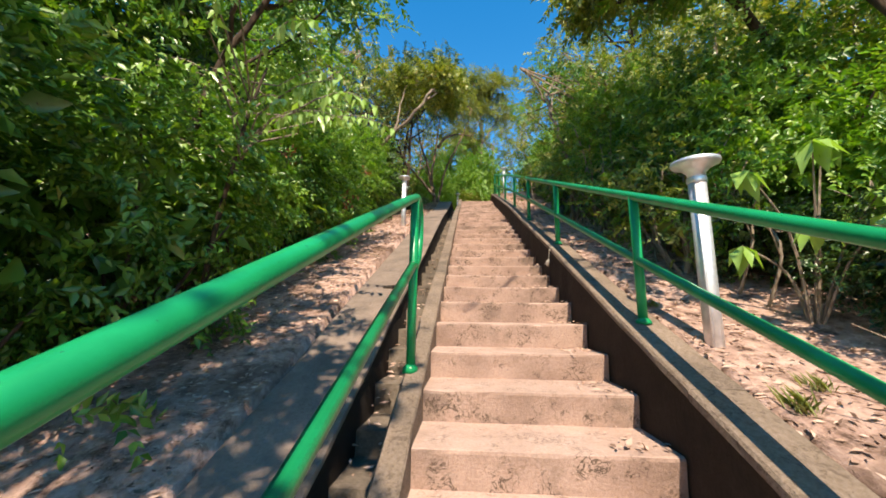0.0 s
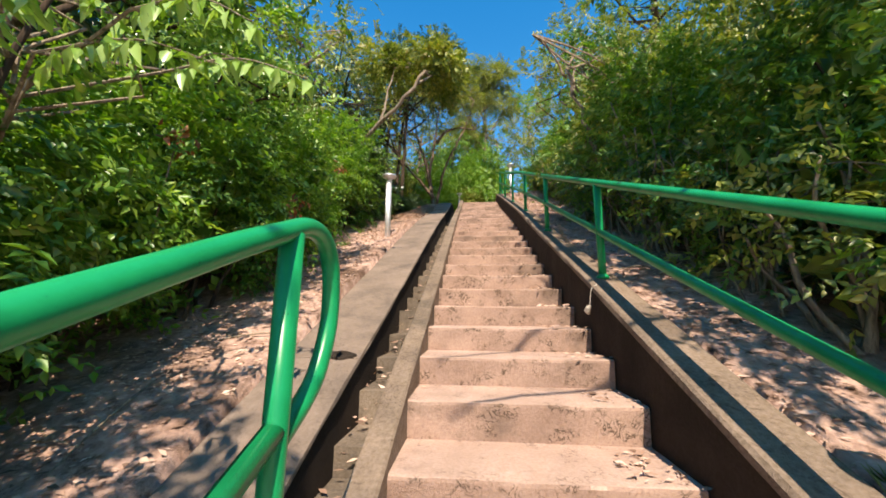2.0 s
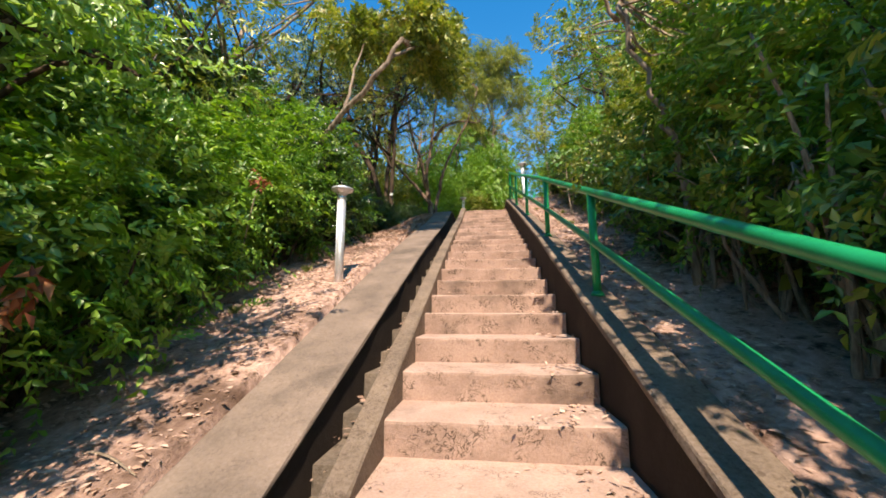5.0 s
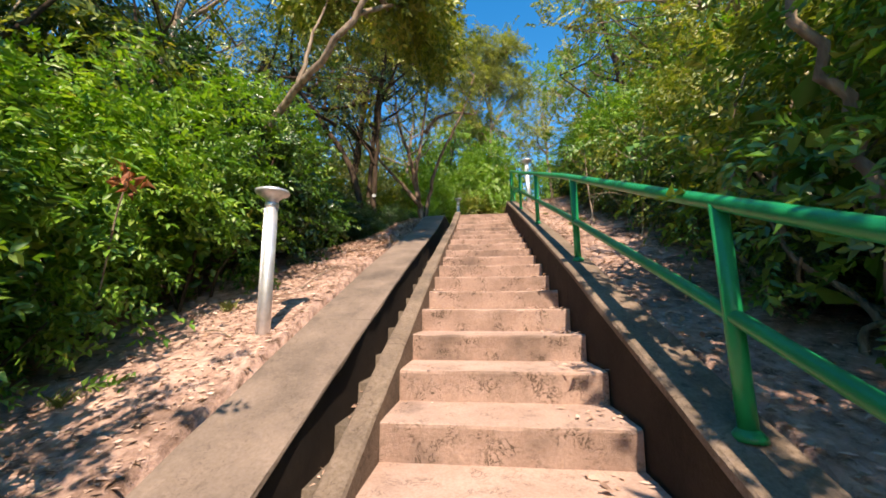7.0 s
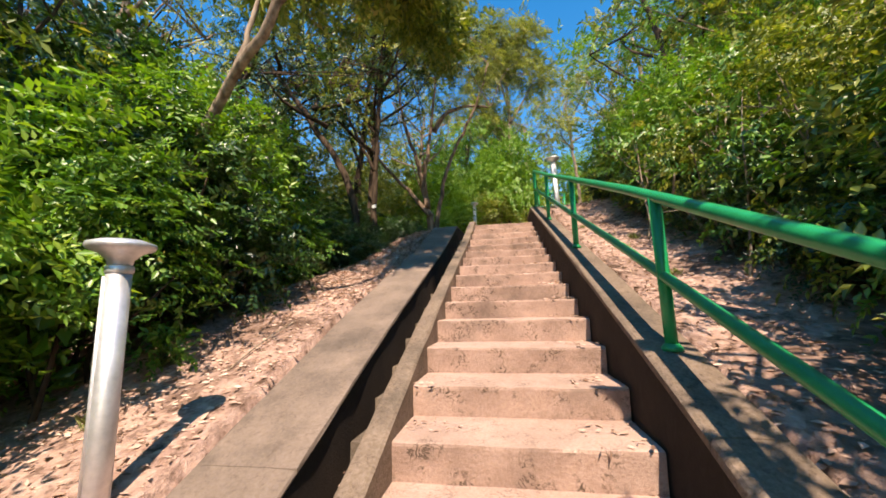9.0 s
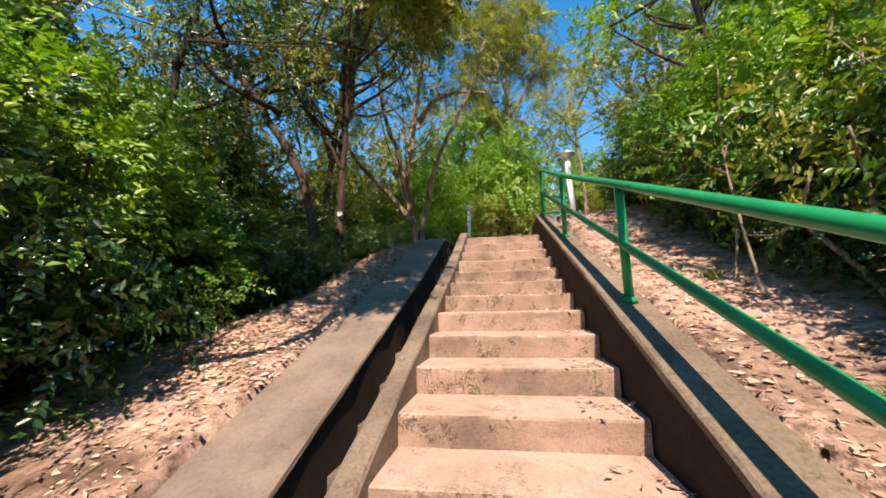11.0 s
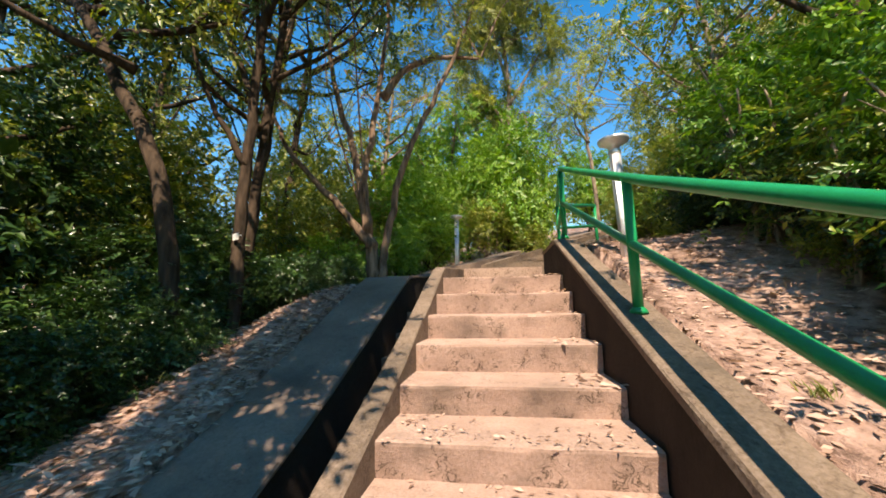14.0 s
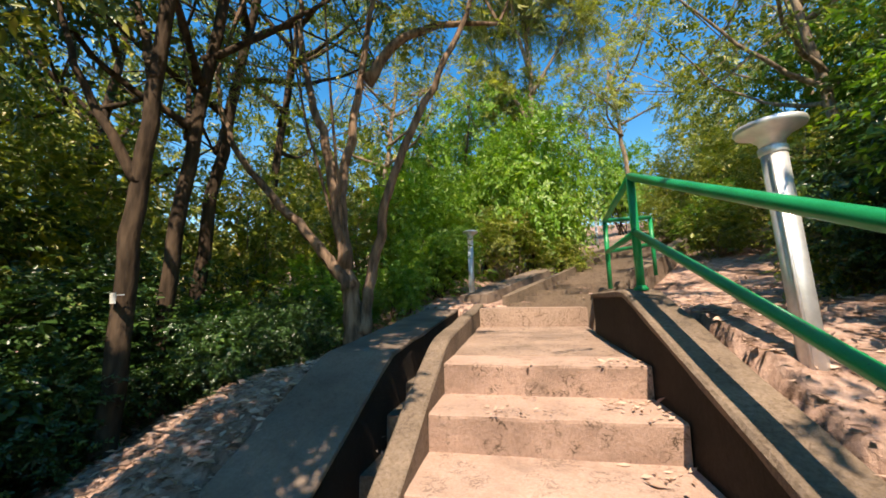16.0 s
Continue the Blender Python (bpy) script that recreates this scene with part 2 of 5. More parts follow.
M_RUST = foliage_material("withered_leaf", [(0.1, (0.16, 0.04, 0.015)), (0.6, (0.32, 0.10, 0.035)), (1.0, (0.42, 0.2, 0.08))], 0.7, 0.2)
M_WHITE, nt, b = material("white_enamel", 0.4, 0, 0.5)
n1 = noise_node(nt, 20, 4, 0.6)
nt.links.new(ramp(nt, n1.outputs[0], [(0.3, (0.62, 0.62, 0.6)), (0.6, (0.8, 0.8, 0.78))]).outputs[0], b.inputs["Base Color"])
M_PALE, nt, b = material("pale_root", 0.9, 0, 0.2)
n1 = noise_node(nt, 60, 4, 0.6)
nt.links.new(ramp(nt, n1.outputs[0], [(0.3, (0.4, 0.34, 0.28)), (0.7, (0.62, 0.56, 0.48))]).outputs[0], b.inputs["Base Color"])


# ---------------------------------------------------------------- builders
def thing(name, m, label, category, group="", kind=""):
    ob = new(name)
    ob.empty_display_size = 0.2
    ob.matrix_world = STAIR @ m
    return tagged(ob, label, category, group, kind)


def set_mesh(bm, name, mat, smooth=False):
    me = bpy.data.meshes.new(name)
    bm.to_mesh(me)
    bm.free()
    me.materials.append(mat)
    if smooth:
        me.polygons.foreach_set("use_smooth", [True] * len(me.polygons))
    return me


def part(name, bm, mat, parent, label="", smooth=False):
    ob = new(name, set_mesh(bm, name, mat, smooth) if isinstance(bm, bmesh.types.BMesh) else bm)
    ob.parent = parent
    return tagged(ob, label)


def raw_mesh(name, verts, faces, mat):
    """A mesh from arrays of points and of equal-sided faces."""
    me = bpy.data.meshes.new(name)
    verts = np.asarray(verts, dtype=np.float32)
    faces = np.asarray(faces, dtype=np.int32)
    n, k = faces.shape
    me.vertices.add(len(verts))
    me.vertices.foreach_set("co", verts.ravel())
    me.loops.add(n * k)
    me.loops.foreach_set("vertex_index", faces.ravel())
    me.polygons.add(n)
    me.polygons.foreach_set("loop_start", np.arange(0, n * k, k, dtype=np.int32))
    me.update(calc_edges=True)
    me.materials.append(mat)
    return me


def tube(bm, pts, radii, sides=8, cap=True):
    """A tapered tube along points."""
    pts = [Vector(p) for p in pts]
    rings = []
    ref = None
    for i, p in enumerate(pts):
        d = (pts[min(i + 1, len(pts) - 1)] - pts[max(i - 1, 0)]).normalized()
        if ref is None:
            ref = d.orthogonal().normalized()
        a = (ref - d * ref.dot(d)).normalized()
        ref = a
        b2 = d.cross(a)
        r = radii[i] if isinstance(radii, (list, tuple)) else radii
        rings.append([bm.verts.new(p + a * (r * math.cos(q)) + b2 * (r * math.sin(q))) for q in [2 * math.pi * k / sides for k in range(sides)]])
    for r0, r1 in zip(rings, rings[1:]):
        for k in range(sides):
            bm.faces.new((r0[k], r0[(k + 1) % sides], r1[(k + 1) % sides], r1[k]))
    if cap:
        bm.faces.new(rings[0][::-1])
        bm.faces.new(rings[-1])
    return bm


def curve_points(ctrl, n):
    """A smooth line through control points."""
    c = [Vector(p) for p in ctrl]
    c = [c[0] * 2 - c[1]] + c + [c[-1] * 2 - c[-2]]
    out = []
    for i in range(1, len(c) - 2):
        for k in range(n):
            t = k / n
            out.append(0.5 * ((2 * c[i]) + (c[i + 1] - c[i - 1]) * t + (2 * c[i - 1] - 5 * c[i] + 4 * c[i + 1] - c[i + 2]) * t * t + (3 * c[i] - c[i - 1] - 3 * c[i + 1] + c[i + 2]) * t ** 3))
    out.append(c[-2])
    return out


def box(bm, x0, x1, y0, y1, z0, z1):
    v = [bm.verts.new((x, y, z)) for z in (z0, z1) for y in (y0, y1) for x in (x0, x1)]
    for f in ((0, 2, 3, 1), (4, 5, 7, 6), (0, 1, 5, 4), (2, 6, 7, 3), (1, 3, 7, 5), (0, 4, 6, 2)):
        bm.faces.new([v[i] for i in f])


def sweep(bm, section, s0, s1, step, rise, rough=0.0, seed=0.0):
    """A section of (x, z) points carried along y, rising by rise(y); rough shakes it."""
    n = max(1, int(round((s1 - s0) / step)))
    rows = []
    for i in range(n + 1):
        s = s0 + (s1 - s0) * i / n
        rows.append([bm.verts.new((x + rough * fbm(s * 2.2, j * 3.1, seed), s, rise(s) + z + rough * fbm(s * 2.2, j * 3.1, seed + 9))) for j, (x, z) in enumerate(section)])
    m = len(section)
    for a, b2 in zip(rows, rows[1:]):
        for j in range(m):
            k = (j + 1) % m
            bm.faces.new((a[j], a[k], b2[k], b2[j]))
    bm.faces.new(rows[0][::-1])
    bm.faces.new(rows[-1])
    bmesh.ops.recalc_face_normals(bm, faces=bm.faces)


def unit(a):
    return a / np.maximum(np.linalg.norm(a, axis=-1, keepdims=True), 1e-9)


def leaf_arrays(p, d, up, length, width, fold=0.25, droop=0.15, large=False):
    """Leaves as folded blades, large ones with a bent midrib: roots p, ways d, upper sides up."""
    side = unit(np.cross(d, up))
    up = np.cross(side, d)
    L, Wd = length[:, None], width[:, None]
    mid = p + d * L * 0.5 - up * L * 0.04
    lft = p + d * L * 0.42 - side * Wd * 0.5 + up * Wd * fold
    rgt = p + d * L * 0.42 + side * Wd * 0.5 + up * Wd * fold
    tip = p + d * L - up * L * droop
    n = len(p)
    if not large:
        v = np.stack([p, lft, tip, rgt], 1).reshape(-1, 3)
        f = np.array([[0, 2, 1], [0, 3, 2]])
        return v, (f[None] + 4 * np.arange(n)[:, None, None]).reshape(-1, 3)
    v = np.stack([p, lft, mid, rgt, tip], 1).reshape(-1, 3)
    f = np.array([[0, 2, 1], [1, 2, 4], [0, 3, 2], [2, 3, 4]])
    return v, (f[None] + 5 * np.arange(n)[:, None, None]).reshape(-1, 3)


def sprays(centres, outward, count, spray_len, leaf_len, leaf_wid, r, droop=0.15, pairs=7, flat=0.6, clump=0.12):
    """Twigs set with leaves on both sides: roots, ways and upper sides of all leaves."""
    idx = r.integers(0, len(centres), count)
    root = centres[idx] + r.normal(0, clump, (count, 3))
    d = unit(outward[idx] * 0.7 + r.normal(0, 0.6, (count, 3)) + np.array([0, 0, 0.15]))
    up = unit(np.array([0, 0, 1.0]) * flat + r.normal(0, 0.3, (count, 3)) + outward[idx] * 0.75)
    side = unit(np.cross(d, up))
    up = np.cross(side, d)
    ln = spray_len * r.uniform(0.5, 1.2, count)
    P, D, Un, Ls = [], [], [], []
    for k in range(pairs):
        f = (k + 0.6) / pairs
        for sgn in (-1, 1):
            q = root + d * (ln * f)[:, None] - np.array([0, 0, 1.0]) * (ln * f * f * 0.3)[:, None]
            w = unit(d * 0.75 + side * sgn * 0.8 + r.normal(0, 0.25, (count, 3)) - np.array([0, 0, 0.2]))
            P.append(q)
            D.append(w)
            Un.append(unit(up + r.normal(0, 0.3, (count, 3))))
            Ls.append(leaf_len * r.uniform(0.6, 1.25, count))
    P, D, Un, Ls = np.concatenate(P), np.concatenate(D), np.concatenate(Un), np.concatenate(Ls)
    return leaf_arrays(P, D, Un, Ls, Ls * leaf_wid, 0.22, droop)


def blob_points(n, rx, ry, rz, z, r, inner=0.35):
    """Points through an uneven rounded crown, crowded towards its outside, with the ways out of it."""
    d = unit(r.normal(0, 1, (n, 3)))
    lump = np.array([0.8 + 0.55 * fbm(a * 1.7 + rx, b2 * 1.7 + rz, c2 * 1.7 + z) for a, b2, c2 in d])
    rad = (r.uniform(inner ** 3, 1, n) ** (1 / 3)) * lump
    return d * rad[:, None] * np.array([rx, ry, rz]) + np.array([0, 0, z]), d


def shrub(name, seed, rx, ry, h, count, leaf, wid, mat, label, m, stems=7, spray=0.34, bark_mat=None, low=0.1, pairs=7, group="shrubs beside the stairs"):
    r = np.random.default_rng(seed)
    ob = thing(name, m, label, "shrub", group)
    pts, out = blob_points(84, rx, ry, h * 0.5, h * 0.5 + low, r, 0.45)
    keep = pts[:, 2] > 0.08
    pts, out = pts[keep], out[keep]
    for k in range(stems):
        a = r.uniform(0, 6.28)
        top = pts[r.integers(0, len(pts))] * np.array([0.9, 0.9, 1.0])
        bm = bmesh.new()
        ctrl = [(0.25 * rx * math.cos(a), 0.25 * ry * math.sin(a), -0.25), tuple(top * np.array([0.45, 0.45, 0.35]) + r.normal(0, 0.06, 3)), tuple(top * np.array([0.75, 0.75, 0.7]) + r.normal(0, 0.1, 3)), tuple(top)]
        line = curve_points(ctrl, 4)
        tube(bm, line, [0.022 * (1 - 0.8 * i / (len(line) - 1)) + 0.003 for i in range(len(line))], 5)
        part("stem", bm, bark_mat or M_BARK_DARK, ob, smooth=True)
    v, f = sprays(pts, out, count, spray, leaf, wid, r, pairs=pairs)
    # larger leaves added inside to block light and keep the gaps dark
    n = count // 2
    core, way = blob_points(n, rx * 0.62, ry * 0.62, h * 0.36, h * 0.42 + low, r, 0.1)
    ln = r.uniform(0.12, 0.24, n)
    v2, f2 = leaf_arrays(core, unit(r.normal(0, 1, (n, 3))), unit(r.normal(0, 0.6, (n, 3)) + way), ln, ln * 0.55)
    v, f = np.concatenate([v, v2]), np.concatenate([f, f2 + len(v)])
    part("foliage", raw_mesh("foliage", v, f, mat), None, ob)
    return ob


def tree(name, seed, trunk, radius, limbs, crown, count, leaf, wid, mat, bark_mat, label, m, spray=0.45, pairs=7, twigs=24, droop=0.15, flat=0.6, group="trees beside the stairs"):
    """trunk: control points; limbs: lists of control points; crown: blobs (x, y, z, rx, ry, rz)."""
    r = np.random.default_rng(seed)
    ob = thing(name, m, label, "tree", group)

    def limb(kind, ctrl, r0, r1, sides):
        bm = bmesh.new()
        line = curve_points(ctrl, 6)
        n = len(line) - 1
        line = [p + Vector((fbm(i * 0.5, seed), fbm(i * 0.5, seed + 5), 0)) * (0.055 if 0 < i < n else 0) for i, p in enumerate(line)]
        tube(bm, line, [(r0 + (r1 - r0) * (i / n)) * (1.35 if i == 0 else 1.0) for i in range(n + 1)], sides)
        part(kind, bm, bark_mat, ob, smooth=True)

    limb("trunk", trunk, radius, radius * 0.55, 10)
    for k, l in enumerate(limbs):
        limb("limb", l, radius * 0.55, radius * 0.16, 7)
    tips = [Vector(l[-1]) for l in limbs] + [Vector(trunk[-1])]
    P, Q = [], []
    whole = sum(q[3] * q[4] for q in crown)
    for (x, y, z, rx, ry, rz) in crown:
        a, d = blob_points(max(3, int(210 * rx * ry / whole)), rx, ry, rz, 0, r, 0.2)
        P.append(a + np.array([x, y, z]))
        Q.append(d)
    P, Q = np.concatenate(P), np.concatenate(Q)
    for k in range(twigs):
        t = tips[k % len(tips)]
        e = Vector(P[r.integers(0, len(P))])
        mid = t.lerp(e, 0.5) + Vector(r.normal(0, 0.12, 3))
        bm = bmesh.new()
        tube(bm, curve_points([t, mid, e], 3), [0.02, 0.018, 0.015, 0.012, 0.009, 0.006, 0.004], 4)
        part("twig", bm, bark_mat, ob)
    v, f = sprays(P, Q, count, spray, leaf, wid, r, droop, pairs, flat)
    part("crown", raw_mesh("crown", v, f, mat), None, ob)
    return ob


def stand(v, s, turn=0.0, lift=0.0):
    return pose(v, s, ground_height(v, s) + lift, 0, 0, turn)


# ---------------------------------------------------------------- ground
def spaced(marks):
    out = []
    for a, b2, d in marks:
        out += list(np.arange(a, b2 - 1e-6, d))
    return out + [marks[-1][1]]


vs = spaced([(-900, -100, 200), (-100, -20, 20), (-20, -6, 1.5), (-6, -2.3, 0.12), (-2.3, -2.1, 0.1), (-2.1, 0.2, 0.23), (0.2, 4, 0.12), (4, 20, 1.0), (20, 100, 20), (100, 900, 200)])
ss = spaced([(-900, -100, 200), (-100, -20, 20), (-20, -4, 1.0), (-4, 17, 0.14), (17, 40, 1.0), (40, 100, 10), (100, 900, 200)])
gv = [(v, s, ground_height(v, s)) for s in ss for v in vs]
nv = len(vs)
gf = [(j * nv + i, j * nv + i + 1, (j + 1) * nv + i + 1, (j + 1) * nv + i) for j in range(len(ss) - 1) for i in range(nv - 1)]
ground = new("ground", raw_mesh("ground", gv, gf, M_SOIL))
ground.matrix_world = STAIR
ground.data.polygons.foreach_set("use_smooth", [True] * len(ground.data.polygons))
tagged(ground, "pale sandy hillside soil strewn with dry leaf litter", "ground", kind="structure")

# ---------------------------------------------------------------- right kerb wall
def kerb_rise(s):
    return nosing(min(s, 11.9)) + along(s, KERB_UP) + 0.02 * max(0.0, s - 11.9)


kerb = thing("wall_right", pose(0, 0, 0), "low near-black concrete side wall with a pale worn coping", "wall", kind="structure")
bm = bmesh.new()
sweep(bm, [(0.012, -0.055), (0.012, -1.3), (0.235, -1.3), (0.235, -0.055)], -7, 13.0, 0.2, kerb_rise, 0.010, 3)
part("wall_body", bm, M_NEAR_BLACK, kerb, "near-black concrete face")
cuts = [-7, -3.9, -0.9, 2.2, 5.15, 8.3, 11.75, 13.02]
for i, (a, b2) in enumerate(zip(cuts, cuts[1:])):
    bm = bmesh.new()
    sweep(bm, [(0.0, -0.045), (0.0, -0.012), (0.012, 0.0), (0.085, 0.004), (0.235, 0.0), (0.247, -0.012), (0.247, -0.16), (0.02, -0.053)], a, b2 - 0.006, 0.11, kerb_rise, 0.006, i * 1.7)
    part("coping", bm, M_COPING, kerb, "pale gritty concrete coping")

# ---------------------------------------------------------------- left drain: dwarf wall, stepped floor, apron
def left_rise(s):
    return worn(s) if s < 11.6 else worn(11.6) + 0.1 * (s - 11.6)


drain = thing("drain_channel", pose(0, 0, 0), "open stepped concrete storm drain running beside the stairs", "drain", kind="structure")
bm = bmesh.new()
sweep(bm, [(-1.205, 0.03), (-1.205, -0.6), (-1.33, -0.6), (-1.33, 0.03), (-1.318, 0.042), (-1.217, 0.042)], -7, 14.3, 0.12, left_rise, 0.007, 21)
part("dwarf_wall", bm, M_COPING, drain, "narrow worn concrete edge between stairs and drain")
bm = bmesh.new()
for k in range(-16, 35):
    s = k * TREAD + 0.12
    z = left_rise(s) - along(s, [(3, 0.30), (5, 0.42), (11, 0.42), (13, 0.3)])
    box(bm, -1.62, -1.31, s, s + TREAD + 0.05, z - 0.5, z + 0.02 * math.sin(k * 2.3))
part("channel_floor", bm, M_CHANNEL, drain, "stepped drain floor")
bm = bmesh.new()
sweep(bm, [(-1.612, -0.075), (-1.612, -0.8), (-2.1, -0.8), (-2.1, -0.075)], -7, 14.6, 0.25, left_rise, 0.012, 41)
part("channel_wall", bm, M_NEAR_BLACK, drain, "near-black drain wall")
for i, (a, b2) in enumerate([(-7, -3.1), (-3.1, 1.32), (1.32, 5.4), (5.4, 9.6), (9.6, 14.6)]):
    bm = bmesh.new()
    sweep(bm, [(-1.602, -0.062), (-1.606, -0.048), (-1.75, -0.046), (-1.93, -0.048), (-2.11, -0.05), (-2.135, -0.07), (-2.135, -0.3), (-2.12, -0.3), (-2.12, -0.072), (-1.602, -0.073)], a, b2 - 0.008, 0.12, left_rise, 0.006, 60 + i)
    part("apron_slab", bm, M_APRON, drain, "smooth grey-brown concrete apron slab")

# ---------------------------------------------------------------- pipe rails
def rise_line(c):
    return lambda s: nosing(s) + c


rail = thing("handrail", pose(0, 0, 0), "green painted steel pipe handrail set on the kerb wall", "handrail")
P_S = [-6.29, -4.28, -2.27, -0.257, 1.775, 3.764, 5.672, 7.745, 9.82, 11.89]
END = (0.127, P_S[-1], nosing(P_S[-1]) + 1.06)
LAND = (0.40, 13.95, 7.50)
TURN_OUT = (1.25, 14.9, 7.72)
bm = bmesh.new()
tube(bm, [(0.127, s, nosing(s) + along(s, TOP_UP)) for s in np.linspace(-7, 11.9, 40)], 0.0285, 16)
part("top_rail", bm, M_GREEN, rail, smooth=True)
bm = bmesh.new()
tube(bm, [(0.127, s, nosing(s) + along(s, MID_UP)) for s in np.linspace(-7, 11.9, 40)], 0.0265, 14)
part("middle_rail", bm, M_GREEN, rail, smooth=True)
for s in P_S:
    z = kerb_rise(s)
    bm = bmesh.new()
    tube(bm, [(0.127, s, z - 0.03), (0.127, s, nosing(s) + along(s, TOP_UP))], 0.029, 14)
    post = part("post", bm, M_GREEN, rail, smooth=True)
    bm = bmesh.new()
    tube(bm, [(0.127, s, z - 0.004), (0.127, s, z + 0.012), (0.127, s, z + 0.03)], [0.05, 0.047, 0.032], 14)
    part("collar", bm, M_GREEN, post, smooth=True)
for nm, dz, rad in (("top_rail", 0.0, 0.028), ("middle_rail", -0.40, 0.026)):
    bm = bmesh.new()
    tube(bm, [(0.127, P_S[-1], END[2] + (0.0 if dz == 0 else -0.42)), (LAND[0], LAND[1], LAND[2] + dz), (TURN_OUT[0], TURN_OUT[1], TURN_OUT[2] + dz)], rad, 12)
    part(nm, bm, M_GREEN, rail, smooth=True)
for x, y, z in (LAND, TURN_OUT):
    bm = bmesh.new()
    tube(bm, [(x, y, z - 0.86), (x, y, z)], 0.028, 12)
    part("post", bm, M_GREEN, rail, smooth=True)

rail2 = thing("handrail", pose(0, 0, 0), "green painted steel pipe handrail ending in a rounded loop", "handrail")
XL, SL_END = -1.298, -0.30
bm = bmesh.new()
ze = nosing(SL_END)
BEND = [(-7, 1.16), (-1.4, 1.152), (-0.6, 1.147), (-0.36, 1.14), (-0.215, 1.128), (-0.11, 1.07), (-0.045, 0.97), (-0.03, 0.81), (-0.09, 0.70), (-0.17, 0.665), (SL_END, 0.655)]
loop = [(XL, s, nosing(s) + c) for s, c in BEND]
tube(bm, [Vector(loop[0])] + curve_points(loop[1:], 6), 0.0265, 16)
part("top_rail", bm, M_GREEN, rail2, "rail bent round into a loop", smooth=True)
bm = bmesh.new()
tube(bm, [(XL, -7, nosing(-7) + 0.72), (XL, SL_END, nosing(SL_END) + 0.69)], 0.027, 14)
part("middle_rail", bm, M_GREEN, rail2, smooth=True)
for s in (SL_END, -2.85, -5.0):
    z = nosing(s) + 0.04
    bm = bmesh.new()
    tube(bm, [(XL, s, z - 0.03), (XL, s, nosing(s) + 1.13)], 0.029, 14)
    post = part("post", bm, M_GREEN, rail2, smooth=True)
    bm = bmesh.new()
    tube(bm, [(XL, s, z - 0.02), (XL, s, z + 0.012), (XL, s, z + 0.03)], [0.05, 0.047, 0.032], 14)
    part("collar", bm, M_GREEN, post, smooth=True)

# ---------------------------------------------------------------- bollard lamps
def lathe(bm, prof, sides=20):
    rows = [[bm.verts.new((r0 * math.cos(2 * math.pi * k / sides), r0 * math.sin(2 * math.pi * k / sides), z)) for k in range(sides)] for r0, z in prof]
    for a, b2 in zip(rows, rows[1:]):
        for k in range(sides):
            bm.faces.new((a[k], a[(k + 1) % sides], b2[(k + 1) % sides], b2[k]))
    bm.faces.new(rows[0][::-1])
    bm.faces.new(rows[-1])


def bollard(m, label, h=1.17):
    ob = thing("bollard_lamp", m, label, "lamp", "steel lamps along the stairs")
    bm = bmesh.new()
    lathe(bm, [(0.048, -0.25), (0.048, h - 0.14)])
    part("pole", bm, M_STEEL, ob, smooth=True)
    bm = bmesh.new()
    tube(bm, [(-0.033, -0.038, -0.1), (-0.033, -0.038, h - 0.16)], 0.008, 6)
    part("cable_pipe", bm, M_STEEL, ob, smooth=True)
    bm = bmesh.new()
    lathe(bm, [(0.051, h - 0.145), (0.054, h - 0.14), (0.054, h - 0.115), (0.05, h - 0.11)])
    part("collar", bm, M_STEEL, ob, smooth=True)
    bm = bmesh.new()
    lathe(bm, [(0.046, h - 0.112), (0.05, h - 0.085), (0.08, h - 0.055), (0.125, h - 0.036), (0.132, h - 0.022), (0.128, h - 0.008), (0.09, h + 0.006), (0.03, h + 0.012)], 24)
    part("cap", bm, M_STEEL, ob, "shallow flared steel cap", smooth=True)
    return ob


bollard(pose(0.455, -0.38, 1.3, 4, -2, 0), "dull galvanised steel bollard lamp standing among leaves by the kerb", 1.135)
bollard(pose(-2.37, 5.16, ground_height(-2.37, 5.16), 1.5, 0, 0), "bright galvanised steel bollard lamp standing in bare sandy soil", 1.13)
bollard(pose(0.446, 10.884, 6.17, 1.65, -2.2, 0), "galvanised steel bollard lamp standing in leaf litter beyond the kerb", 1.05)
bollard(pose(-1.48, 15.3, 6.58, 0, 0, 0), "weathered steel bollard lamp at the bend of the path")
bollard(pose(2.3, 23.6, ground_height(2.3, 23.6), 0, 0, 0), "small pale bollard lamp far up the path")

# ---------------------------------------------------------------- landing and upper flight
landing = thing("landing", pose(0, 0, 0), "worn concrete landing where the stairs bend", "landing", kind="structure")
bm = bmesh.new()
zl = Z0 + RISER * LAST - 0.01
sweep(bm, [(-1.2, 0.0), (-1.2, -0.6), (0.03, -0.6), (0.03, 0.0)], LAST * TREAD + 0.40, 13.75, 0.2, lambda s: zl + 0.005 + 0.06 * (s - LAST * TREAD - 0.4), 0.008, 77)
part("slab", bm, M_STEP, landing)

bm = bmesh.new()
sweep(bm, [(-1.19, 0.0), (-1.19, -0.7), (0.06, -0.7), (0.06, -0.012), (0.05, 0.0)], 13.62, 15.0, 0.35, lambda s: 6.42 + 0.02 * (s - 13.6), 0.01, 91)
part("step", bm, M_STEP, landing, "dark-stained top step of the landing")

